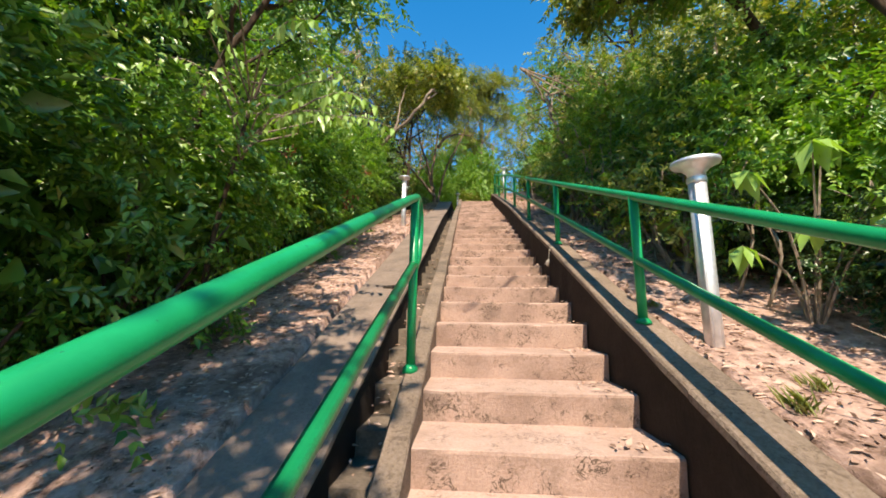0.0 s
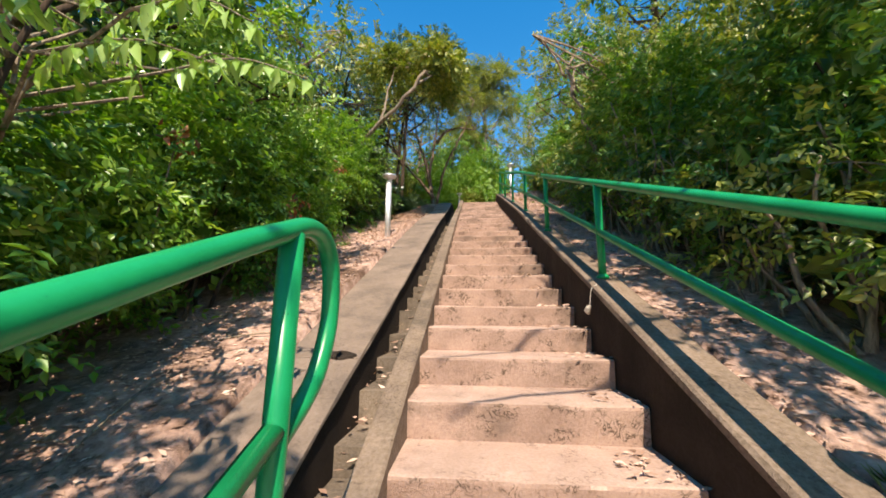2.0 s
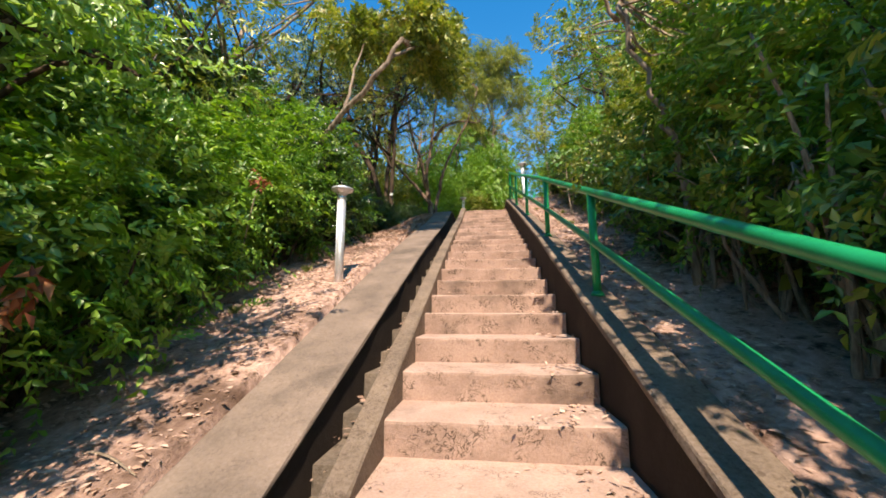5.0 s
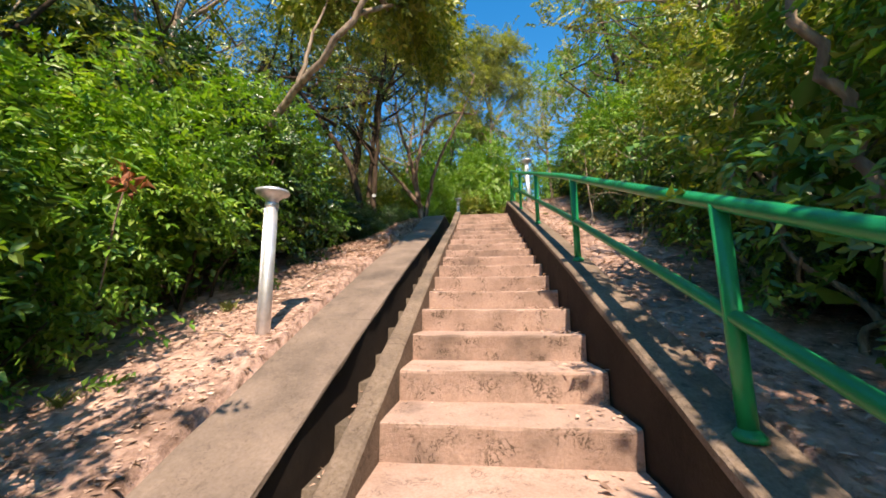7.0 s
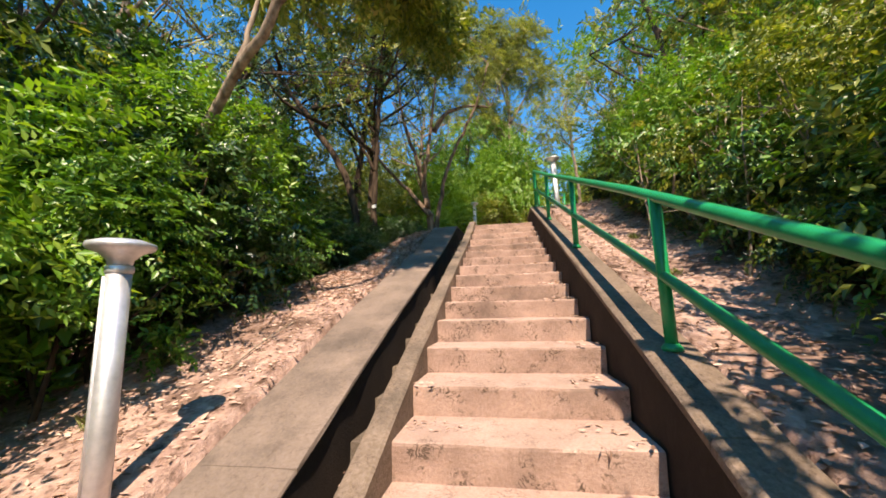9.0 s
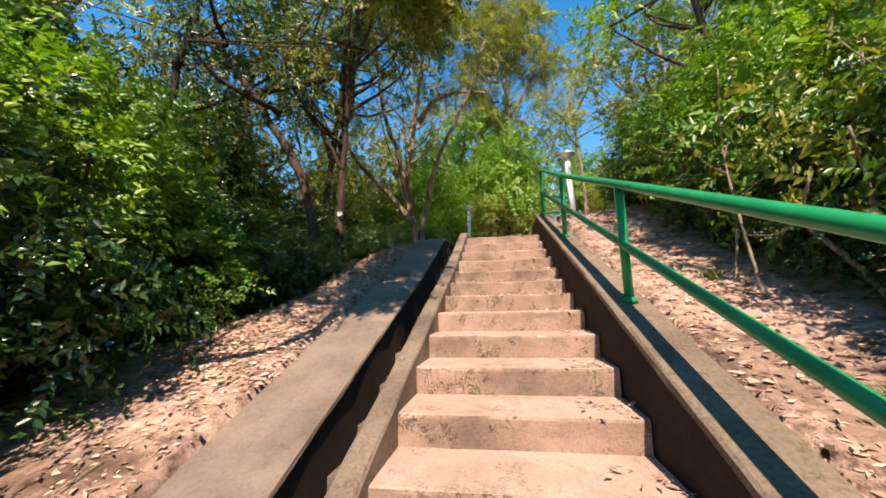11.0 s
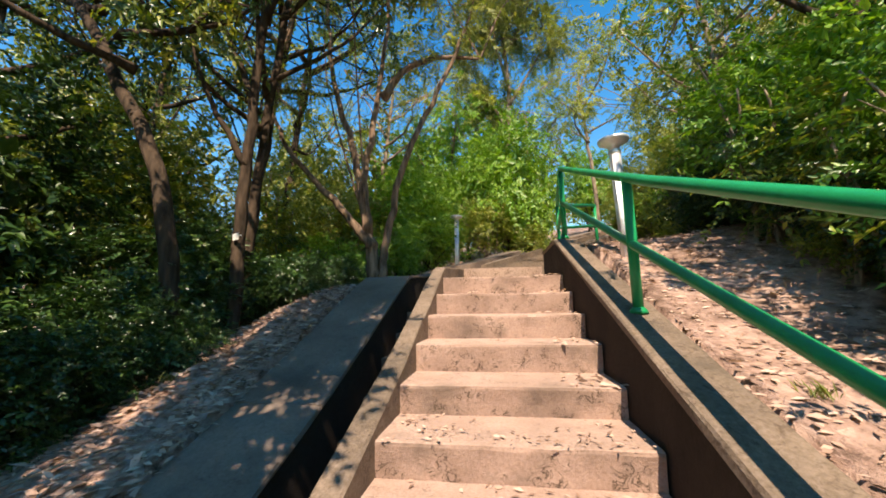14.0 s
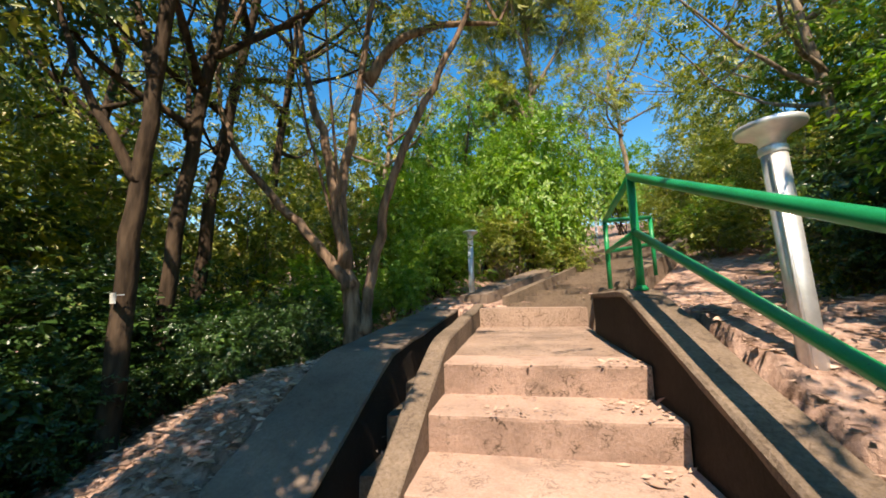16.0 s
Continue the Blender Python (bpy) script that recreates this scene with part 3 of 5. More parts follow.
UP = pose(-0.25, 14.25, 6.50, 0, 0, -30)
upper = thing("upper_stairs", UP, "upper flight of worn concrete steps with a side drain", "stairs", kind="structure")
for k in range(26):
    bm = bmesh.new()
    box(bm, -0.68, 0.7, k * 0.42, k * 0.42 + 0.5, k * 0.1 - 0.6, k * 0.1)
    part("step", bm, M_COPING, upper)
bm = bmesh.new()
sweep(bm, [(-0.70, 0.1), (-0.70, -0.6), (-0.82, -0.6), (-0.82, 0.1)], 0.0, 11, 0.3, lambda s: s * 0.238, 0.012, 11)
part("dwarf_wall", bm, M_COPING, upper)
bm = bmesh.new()
sweep(bm, [(-1.08, 0.14), (-1.08, -0.6), (-1.6, -0.6), (-1.6, 0.14)], 0.0, 11, 0.3, lambda s: s * 0.238, 0.012, 12)
part("apron_slab", bm, M_APRON, upper)
bm = bmesh.new()
sweep(bm, [(0.72, 0.22), (0.72, -0.6), (0.95, -0.6), (0.95, 0.22)], 0.9, 11, 0.3, lambda s: s * 0.238, 0.012, 13)
part("side_wall", bm, M_COPING, upper)

# ---------------------------------------------------------------- shrubs and trees
LM, LD, LL, LO = M_LEAF_MID, M_LEAF_DARK, M_LEAF_LIGHT, M_LEAF_OLIVE
T_MID = "dense mid-green broadleaf shrub growing on the bank beside the stairs"
T_DARK = "dense dark green glossy shrub, leaf colour deepened for the shade of the slope"
T_LIGHT = "bright fresh green shrub catching the sun"
T_OLIVE = "dry olive green shrub with tangled thin stems"
T_SPARSE = "thin straggling shrub of bare twigs and few small leaves"
FAR = pose(0, 0, -50)
kinds = {
    "mid": [shrub("shrub", 11, 1.15, 1.15, 2.4, 950, 0.068, 0.5, LM, T_MID, FAR), shrub("shrub", 12, 1.0, 1.25, 2.9, 1020, 0.08, 0.46, LM, T_MID, FAR)],
    "dark": [shrub("shrub", 21, 1.15, 1.1, 2.3, 1000, 0.068, 0.52, LD, T_DARK, FAR), shrub("shrub", 22, 1.3, 1.3, 3.1, 1150, 0.08, 0.48, LD, T_DARK, FAR)],
    "light": [shrub("shrub", 31, 1.0, 1.0, 2.0, 820, 0.072, 0.46, LL, T_LIGHT, FAR), shrub("shrub", 32, 1.2, 1.1, 2.7, 960, 0.08, 0.42, LL, T_LIGHT, FAR, spray=0.45)],
    "sparse": [shrub("shrub", 51, 0.55, 0.6, 1.5, 130, 0.06, 0.5, LO, T_SPARSE, FAR, stems=9, spray=0.3, bark_mat=M_TWIG), shrub("shrub", 52, 0.6, 0.7, 2.0, 170, 0.07, 0.45, LM, T_SPARSE, FAR, stems=11, spray=0.32, bark_mat=M_TWIG)],
    "olive": [shrub("shrub", 41, 1.1, 1.1, 2.4, 880, 0.064, 0.46, LO, T_OLIVE, FAR, stems=14, bark_mat=M_TWIG), shrub("shrub", 42, 1.25, 1.2, 3.0, 960, 0.07, 0.42, LO, T_OLIVE, FAR, stems=16, bark_mat=M_TWIG)],
}
first = {(k, i): True for k in kinds for i in (0, 1)}


def plant(kind, i, v, s, size=1.0, tall=1.0, lift=-0.05, label=""):
    """Sets out a shrub of a kind: the first of its kind is moved, others are copies."""
    turn = random.uniform(0, 360)
    m = STAIR @ stand(v, s, turn, lift)
    src = kinds[kind][i]
    if first[(kind, i)]:
        first[(kind, i)] = False
        src.matrix_world = m
        ob = src
    else:
        ob = copy_thing(src, m)
    ob.scale = (size, size, size * tall)
    return tagged(ob, label)


# left bank, front row, then the rows behind it
for kind, i, v, s, size, tall in [
    ("dark", 0, -4.0, -2.6, 1.0, 1.1), ("mid", 1, -3.85, -1.2, 1.0, 1.0), ("mid", 0, -3.5, 0.0, 0.95, 1.0), ("light", 1, -3.75, 1.0, 0.95, 0.95),
    ("mid", 0, -3.6, 2.1, 0.9, 0.95), ("light", 0, -3.7, 3.0, 1.05, 1.0), ("mid", 1, -3.9, 4.1, 0.85, 0.85), ("light", 1, -4.0, 5.1, 1.0, 0.95),
    ("mid", 0, -3.75, 5.9, 0.9, 0.9), ("dark", 0, -3.8, 6.8, 1.0, 0.95), ("light", 1, -4.1, 7.4, 1.0, 0.9), ("mid", 1, -3.9, 8.3, 0.85, 0.8),
    ("dark", 0, -3.9, 9.2, 0.8, 0.7), ("dark", 0, -4.3, 10.3, 0.8, 0.6), ("dark", 1, -4.4, 11.4, 0.8, 0.6), ("mid", 0, -4.3, 12.8, 0.8, 0.6),
    ("dark", 1, -5.1, -2.0, 1.3, 1.3), ("mid", 1, -5.2, -0.2, 1.3, 1.25), ("dark", 1, -5.4, 1.6, 1.3, 1.2), ("mid", 1, -5.5, 3.4, 1.3, 1.15),
    ("olive", 1, -5.6, 5.0, 1.2, 1.1), ("dark", 1, -5.7, 6.6, 1.2, 1.1), ("mid", 1, -5.8, 8.4, 1.2, 1.1), ("dark", 1, -6.0, 10.4, 1.2, 1.0), ("olive", 1, -6.2, 12.6, 1.2, 1.0),
    ("olive", 1, -5.4, 14.6, 1.1, 1.0), ("light", 0, -3.9, 14.6, 0.9, 0.8), ("mid", 1, -7.5, 4.5, 1.4, 1.3), ("dark", 1, -7.6, 1.0, 1.5, 1.4), ("dark", 1, -8.0, 8.5, 1.5, 1.3), ("olive", 1, -8.2, 12.0, 1.5, 1.15), ("olive", 1, -4.4, 16.6, 1.1, 1.0), ("olive", 1, -6.6, 18.0, 1.6, 1.3), ("light", 0, -3.3, 18.0, 1.0, 1.0), ("olive", 1, -9.5, 15.0, 1.8, 1.3), ("olive", 1, -5.0, 20.5, 1.6, 1.3),
    ("dark", 0, -3.2, 9.4, 0.38, 0.8), ("dark", 0, -3.1, 10.1, 0.36, 0.8), ("dark", 0, -3.0, 11.7, 0.36, 0.8), ("dark", 0, -2.85, 12.3, 0.36, 0.8),
    ("dark", 0, -3.45, 8.9, 0.5, 0.8), ("dark", 0, -3.5, 9.7, 0.5, 0.7), ("dark", 0, -3.7, 10.9, 0.5, 0.8), ("dark", 0, -3.6, 11.9, 0.5, 0.8), ("dark", 0, -3.3, 12.9, 0.5, 0.8), ("mid", 0, -2.9, 13.8, 0.45, 0.8), ("light", 0, -2.5, 14.6, 0.55, 0.9), ("dark", 0, -4.2, 9.2, 0.7, 0.8), ("dark", 0, -4.5, 12.2, 0.8, 0.9),
]:
    plant(kind, i, v, s, size, tall)
# right bank
for kind, i, v, s, size, tall in [
    ("dark", 1, 2.4, -2.8, 0.8, 0.9), ("mid", 0, 1.9, -1.0, 0.65, 1.0), ("light", 0, 1.8, 0.3, 0.85, 1.0), ("mid", 0, 1.95, 1.3, 0.9, 1.15),
    ("olive", 0, 1.8, 2.3, 0.75, 0.95), ("light", 1, 1.95, 3.4, 0.85, 1.1), ("olive", 0, 1.85, 4.4, 0.95, 1.15), ("olive", 1, 2.0, 5.5, 0.9, 1.0),
    ("olive", 1, 2.2, 6.5, 0.8, 0.9), ("olive", 0, 2.15, 7.7, 0.9, 1.0), ("light", 1, 2.3, 8.6, 0.85, 0.95), ("light", 0, 2.3, 9.7, 0.95, 1.1),
    ("light", 1, 2.2, 10.9, 0.75, 0.8), ("dark", 0, 2.4, 12.0, 0.9, 0.85), ("olive", 0, 3.0, 13.4, 0.8, 0.7), ("olive", 1, 3.5, 15.0, 0.9, 0.8),
    ("mid", 1, 4.2, -1.8, 1.1, 1.0), ("light", 1, 4.0, 0.2, 1.3, 1.2), ("olive", 1, 4.1, 2.2, 1.2, 1.05), ("olive", 1, 4.2, 4.2, 1.3, 1.2),
    ("olive", 1, 4.3, 6.2, 1.25, 1.15), ("light", 1, 4.5, 8.0, 1.3, 1.2), ("olive", 1, 4.6, 9.9, 1.2, 1.2), ("mid", 1, 4.8, 12.0, 1.2, 1.2), ("olive", 1, 5.0, 14.2, 1.2, 1.2), ("mid", 1, 5.6, 17.0, 1.3, 1.2), ("olive", 0, 2.9, 16.6, 0.7, 0.7), ("light", 0, 3.6, 18.0, 0.8, 0.8), ("olive", 1, 4.3, 16.6, 0.9, 0.8), ("olive", 0, 3.6, 20.0, 0.8, 0.8), ("olive", 1, 4.6, 22.0, 1.1, 0.9), ("mid", 1, 7.0, 14.0, 1.6, 1.3), ("mid", 1, 7.5, 17.0, 1.6, 1.3),
    # low skirt; its dark leaves stand in for the shade under the bushes
    ("dark", 0, 1.6, 6.6, 0.45, 0.9), ("dark", 0, 1.65, 7.5, 0.42, 0.8), ("olive", 0, 1.7, 8.4, 0.45, 0.8), ("dark", 0, 1.75, 9.2, 0.42, 0.9), ("olive", 0, 1.7, 10.1, 0.45, 0.8), ("dark", 0, 1.75, 11.2, 0.45, 0.8), ("olive", 0, 1.9, 12.6, 0.5, 0.8), ("dark", 0, 1.45, 2.9, 0.45, 0.8), ("dark", 0, 1.4, 4.6, 0.45, 0.8), ("dark", 0, 1.5, 5.6, 0.42, 0.8), ("dark", 0, 1.45, 1.2, 0.42, 0.8),
    ("dark", 0, 1.5, 3.6, 0.5, 0.8), ("dark", 0, 1.5, 5.1, 0.5, 0.7), ("dark", 0, 1.55, 6.1, 0.5, 0.8), ("dark", 0, 1.6, 7.0, 0.5, 0.8), ("dark", 0, 1.6, 8.0, 0.5, 0.8), ("dark", 0, 1.65, 8.8, 0.5, 0.7), ("dark", 0, 1.7, 9.7, 0.5, 0.8), ("dark", 0, 1.7, 10.6, 0.5, 0.8), ("dark", 0, 1.7, 11.7, 0.5, 0.8), ("dark", 0, 1.5, 0.4, 0.5, 0.8), ("dark", 0, 1.6, -0.6, 0.5, 0.8), ("dark", 0, 1.45, 2.1, 0.45, 0.8),
]:
    plant(kind, i, v, s, size, tall)
# straggling growth at the edge of the right bank
for k in range(16):
    s = 0.9 + 0.66 * k
    plant("sparse", k % 2, along(s, [(0.9, 1.2), (5, 1.25), (7, 1.55), (11, 1.6)]) + random.uniform(-0.12, 0.12), s, random.uniform(0.75, 1.05), random.uniform(0.8, 1.15))
# bright bushes at the bend and along the upper path
for kind, i, v, s, size, tall in [
    ("light", 0, -2.1, 15.6, 0.8, 0.8), ("olive", 1, -0.9, 17.4, 0.8, 0.75), ("light", 1, -0.2, 18.0, 1.25, 1.35), ("light", 0, 0.1, 18.6, 0.9, 0.9), ("olive", 1, 0.5, 20.5, 0.9, 0.95),
    ("olive", 0, 0.2, 17.2, 0.6, 0.7), ("light", 1, -1.6, 18.6, 1.1, 1.1), ("light", 1, -2.9, 17.0, 1.1, 1.1), ("light", 1, -3.0, 20.0, 1.4, 1.4), ("light", 1, 0.3, 25.0, 1.4, 1.2),
    ("olive", 1, 5.4, 20.0, 1.2, 0.9), ("olive", 0, 5.6, 17.6, 1.0, 0.8), ("light", 0, 6.4, 23.0, 1.2, 1.0), ("mid", 1, -1.0, 26.0, 1.8, 1.4), ("light", 1, 4.6, 28.5, 1.6, 1.2), ("olive", 1, 8.0, 26.0, 1.8, 1.2),
]:
    plant(kind, i, v, s, size, tall)


def stems_tree():
    """Slender many-stemmed tree at the bend, with thin feathery foliage."""
    t = [(-0.05, 0, -0.3), (-0.1, 0, 0.35), (-0.2, 0, 0.8)]
    l = [
        [(-0.2, 0, 0.75), (-0.4, 0, 1.9), (-0.7, 0.05, 2.8), (-0.95, 0.1, 3.9), (-1.1, 0.2, 5.4)],
        [(-0.2, 0, 0.8), (-0.26, 0.02, 1.7), (-0.12, 0.05, 2.7), (-0.02, 0.1, 3.8), (0.1, 0.3, 6.6)],
        [(0.02, 0.0, 0.1), (0.08, 0.05, 0.65), (0.27, 0.05, 1.6), (0.65, 0.1, 2.6), (1.15, 0.1, 3.6), (1.5, 0.2, 4.8)],
        [(-0.12, -0.05, 0.55), (-0.45, -0.12, 1.0), (-0.9, -0.24, 1.5), (-1.45, -0.3, 2.2), (-1.7, -0.3, 3.0)],
        [(-0.02, 0.05, 2.9), (0.35, 0.1, 3.4), (0.9, 0.2, 3.6), (1.5, 0.2, 3.5)],
    ]
    c = [(-1.0, 0.2, 5.6, 1.2, 1.0, 1.1), (0.2, 0.4, 6.6, 1.4, 1.1, 1.5), (1.5, 0.3, 4.8, 1.1, 0.9, 0.9), (0.9, 0.3, 3.8, 0.6, 0.5, 0.35), (-1.7, -0.2, 3.1, 0.5, 0.5, 0.4)]
    return tree("tree", 5, t, 0.125, l, c, 950, 0.12, 0.10, M_NEEDLE, M_BARK_MID, "slender many-stemmed tree with pale bark and thin feathery foliage", stand(-2.29, 12.64), 0.5, 9, 14, 0.3, 0.3)


stems_tree()


def forest_tree(seed, v, s, h, lean, spread, mat, bark_mat, label, radius=0.09, count=420, leaf=0.11, wid=0.42, low=0.45, extra=()):
    r = np.random.default_rng(seed)
    lx, ly = lean
    t = [(0, 0, -0.35), (lx * 0.15, ly * 0.15, h * 0.25), (lx * 0.5, ly * 0.5, h * 0.5), (lx, ly, h * 0.8)]
    limbs, crown = [], []
    n = 6
    for k in range(n):
        a = 2 * math.pi * (k + r.uniform(-0.3, 0.3)) / n
        z = h * r.uniform(low * 0.75, 0.75)
        f = z / (h * 0.8)
        bx, by = lx * f * f, ly * f * f
        e = (bx + spread * math.cos(a) * r.uniform(0.6, 1.0), by + spread * math.sin(a) * r.uniform(0.6, 1.0), z + h * r.uniform(0.08, 0.3))
        limbs.append([(bx, by, z), (bx * 0.5 + e[0] * 0.5 + r.normal(0, 0.1), by * 0.5 + e[1] * 0.5 + r.normal(0, 0.1), z * 0.6 + e[2] * 0.4), e])
        crown.append((*e, spread * r.uniform(0.42, 0.62), spread * r.uniform(0.42, 0.62), h * r.uniform(0.10, 0.17)))
    crown.append((lx, ly, h * 0.88, spread * 0.6, spread * 0.6, h * 0.14))
    for (x, y, z, q) in extra:
        limbs.append([(lx * 0.8, ly * 0.8, h * 0.7), (lx * 0.4 + x * 0.5, ly * 0.4 + y * 0.5, h * 0.4 + z * 0.55), (x, y, z)])
        crown.append((x, y, z, q, q, q * 0.6))
    return tree("tree", seed, t, radius, limbs, crown, count, leaf, wid, mat, bark_mat, label, stand(v, s), 0.42, 7, 22, 0.15, 0.6)


T1 = "tall leafy tree with a dark slender trunk rising from the slope"
T2 = "airy olive-green tree with thin pale branches"
T3 = "leaning tree with a bare pale trunk among the shrubs"
T4 = "dark broadleaf tree shading the drain with low crooked limbs"
# left side
forest_tree(101, -3.25, 10.4, 6.0, (-2.6, 0.3), 1.9, LD, M_BARK_DARK, T4, 0.085, 430, 0.085, 0.42, 0.6)
forest_tree(102, -3.7, 11.7, 8.0, (0.3, 0.4), 2.1, LD, M_BARK_DARK, T4, 0.07, 560, 0.1, 0.42, 0.32)
LEAN = "pale bare trunk leaning over the bank under a dark crown"
tree("tree", 117, [(0, 0, -0.3), (0.5, -0.2, 0.9), (1.16, -0.5, 1.95), (1.96, -0.86, 2.51), (2.5, -0.95, 3.2)], 0.06,
     [[(1.5, -0.65, 2.2), (1.6, -0.6, 2.9), (1.7, -0.3, 3.9)], [(2.3, -0.93, 2.9), (2.6, -0.4, 3.5), (2.75, 0.5, 4.2)], [(2.5, -0.95, 3.2), (2.4, 0.3, 4.1), (2.65, 1.5, 4.9)], [(1.7, -0.4, 3.7), (2.2, 1.2, 4.9), (2.5, 2.7, 5.5)], [(2.2, 1.2, 4.9), (2.5, 2.4, 5.5), (2.55, 3.6, 5.9)]],
     [(2.6, -0.35, 3.95, 0.52, 0.7, 0.3), (2.6, 0.6, 4.4, 0.55, 0.75, 0.32), (2.6, 1.6, 4.95, 0.6, 0.8, 0.35), (2.6, 2.6, 5.4, 0.45, 0.8, 0.38), (2.6, 3.6, 5.9, 0.42, 0.8, 0.4), (2.75, 0.1, 4.2, 0.42, 0.6, 0.3), (2.85, 1.1, 4.7, 0.42, 0.6, 0.3), (1.5, -0.1, 4.1, 0.7, 0.7, 0.45), (1.3, 1.2, 4.9, 0.5, 0.6, 0.4), (2.75, 3.2, 5.7, 0.42, 0.75, 0.35), (2.7, 4.4, 6.2, 0.45, 0.75, 0.35), (2.8, 2.1, 5.2, 0.45, 0.8, 0.35)], 2450, 0.1, 0.46, LO, M_BARK_PALE, LEAN, stand(-4.4, 7.0), 0.36, 7, 20)
forest_tree(104, -4.6, 12.9, 8.0, (0.4, 0.4), 2.3, LO, M_BARK_DARK, T4, 0.09, 380, 0.1, 0.42, 0.32)
forest_tree(106, -5.6, 4.6, 6.4, (0.4, 0.5), 2.0, LO, M_BARK_DARK, T1, 0.07, 480, 0.11, 0.4, 0.5)
forest_tree(107, -5.6, 2.2, 5.6, (0.3, 0.6), 2.0, LL, M_BARK_DARK, T1, 0.08, 520, 0.12, 0.42, 0.45)
forest_tree(108, -6.2, -2.2, 6.0, (0.5, 0.0), 2.0, LD, M_BARK_DARK, T1, 0.09, 560, 0.12, 0.42, 0.32)
forest_tree(109, -6.4, 7.4, 6.5, (0.4, 0.4), 2.1, LO, M_BARK_PALE, T2, 0.08, 340, 0.1, 0.36, 0.4)
forest_tree(110, -6.8, 10.6, 7.0, (0.4, 0.2), 2.2, LO, M_BARK_DARK, T1, 0.1, 420, 0.1, 0.42, 0.32)
forest_tree(111, -3.9, 17.2, 7.5, (0.3, 0.4), 1.8, M_NEEDLE, M_BARK_PALE, T2, 0.08, 260, 0.12, 0.2, 0.55)
forest_tree(112, -5.6, 15.4, 8.5, (0.4, 0.2), 2.4, LO, M_BARK_DARK, T1, 0.1, 330, 0.12, 0.4, 0.4)
forest_tree(113, -2.3, 20.0, 6.0, (0.2, 0.4), 1.9, LL, M_BARK_PALE, T2, 0.09, 520, 0.13, 0.4, 0.3)
# behind the start of the walk, out of view: kept to shade the left bank
forest_tree(114, -4.2, -5.8, 6.0, (0.6, 0.2), 1.6, LD, M_BARK_DARK, T1, 0.09, 260, 0.13, 0.45, 0.5)
# unseen tree added behind the start; its crown shades the lower apron
tree("tree", 118, [(0, 0, -0.3), (0.2, 0, 2.0), (0.6, 0.1, 4.2), (1.1, 0.2, 6.0)], 0.09, [[(0.6, 0.1, 4.2), (1.1, 0.2, 5.4), (1.75, 0.2, 6.3)], [(0.8, 0.1, 4.8), (0.9, 0.6, 5.8), (1.1, 1.0, 6.6)], [(0.4, 0.1, 3.4), (0.3, 0.6, 5.0), (0.2, 1.0, 6.3)]],
     [(1.62, 0.2, 6.4, 0.6, 1.2, 0.45), (1.1, 0.9, 6.7, 0.8, 1.2, 0.5), (0.3, 0.8, 6.2, 0.4, 0.9, 0.4)], 400, 0.13, 0.45, LD, M_BARK_DARK, "unseen leafy tree added to shade the drain and apron", stand(-3.2, -4.6), 0.4, 7, 14)
tree("tree", 119, [(0, 0, -0.3), (0.02, 0.0, 1.2), (0.05, 0.0, 2.5), (0.12, 0.05, 4.4)], 0.075, [[(0.06, 0, 2.6), (-0.5, 0.2, 3.6), (-0.9, 0.3, 4.6)], [(0.1, 0.05, 3.6), (0.5, -0.1, 4.4), (0.8, -0.2, 5.2)], [(0.12, 0.05, 4.3), (0.2, 0.1, 5.2), (0.1, 0.2, 6.0)], [(0.03, 0, 1.8), (-0.3, -0.2, 2.5), (-0.6, -0.3, 3.3)]],
     [(-0.9, 0.3, 4.6, 0.9, 0.8, 0.6), (0.8, -0.2, 5.2, 0.8, 0.8, 0.6), (0.1, 0.2, 6.0, 1.0, 1.0, 0.7), (-0.6, -0.3, 3.4, 0.6, 0.6, 0.4)], 420, 0.1, 0.42, LO, M_BARK_DARK, "straight dark-barked tree standing at the edge of the bank", stand(-3.35, 11.1), 0.42, 7, 14)
forest_tree(115, -7.6, 13.5, 8.0, (0.4, 0.2), 2.4, LO, M_BARK_DARK, T1, 0.1, 240, 0.12, 0.42, 0.32)
# right side
tree("tree", 201, [(0, 0, -0.3), (0.0, 0.0, 0.5), (-0.02, 0.0, 0.9), (-0.08, 0.0, 1.3), (-0.2, 0.0, 1.75), (-0.42, -0.05, 2.5)], 0.034,
     [[(0.06, -0.1, -0.2), (0.09, -0.1, 0.45), (0.19, -0.1, 0.9), (0.42, -0.1, 1.2), (0.6, 0.0, 1.9)], [(-0.3, 0, 2.1), (-0.2, 0.3, 2.7), (-0.1, 0.6, 3.1)], [(-0.4, 0, 2.4), (-0.7, -0.1, 2.9), (-0.9, -0.1, 3.1)]],
     [(0.1, 0.5, 3.1, 0.4, 0.5, 0.3), (0.6, 0.1, 2.1, 0.5, 0.5, 0.4)], 90, 0.1, 0.42, LM, M_BARK_PALE, "thin pale bare-trunked tree rising between the kerb and shrubs", stand(0.98, 4.1), 0.36, 7, 12)
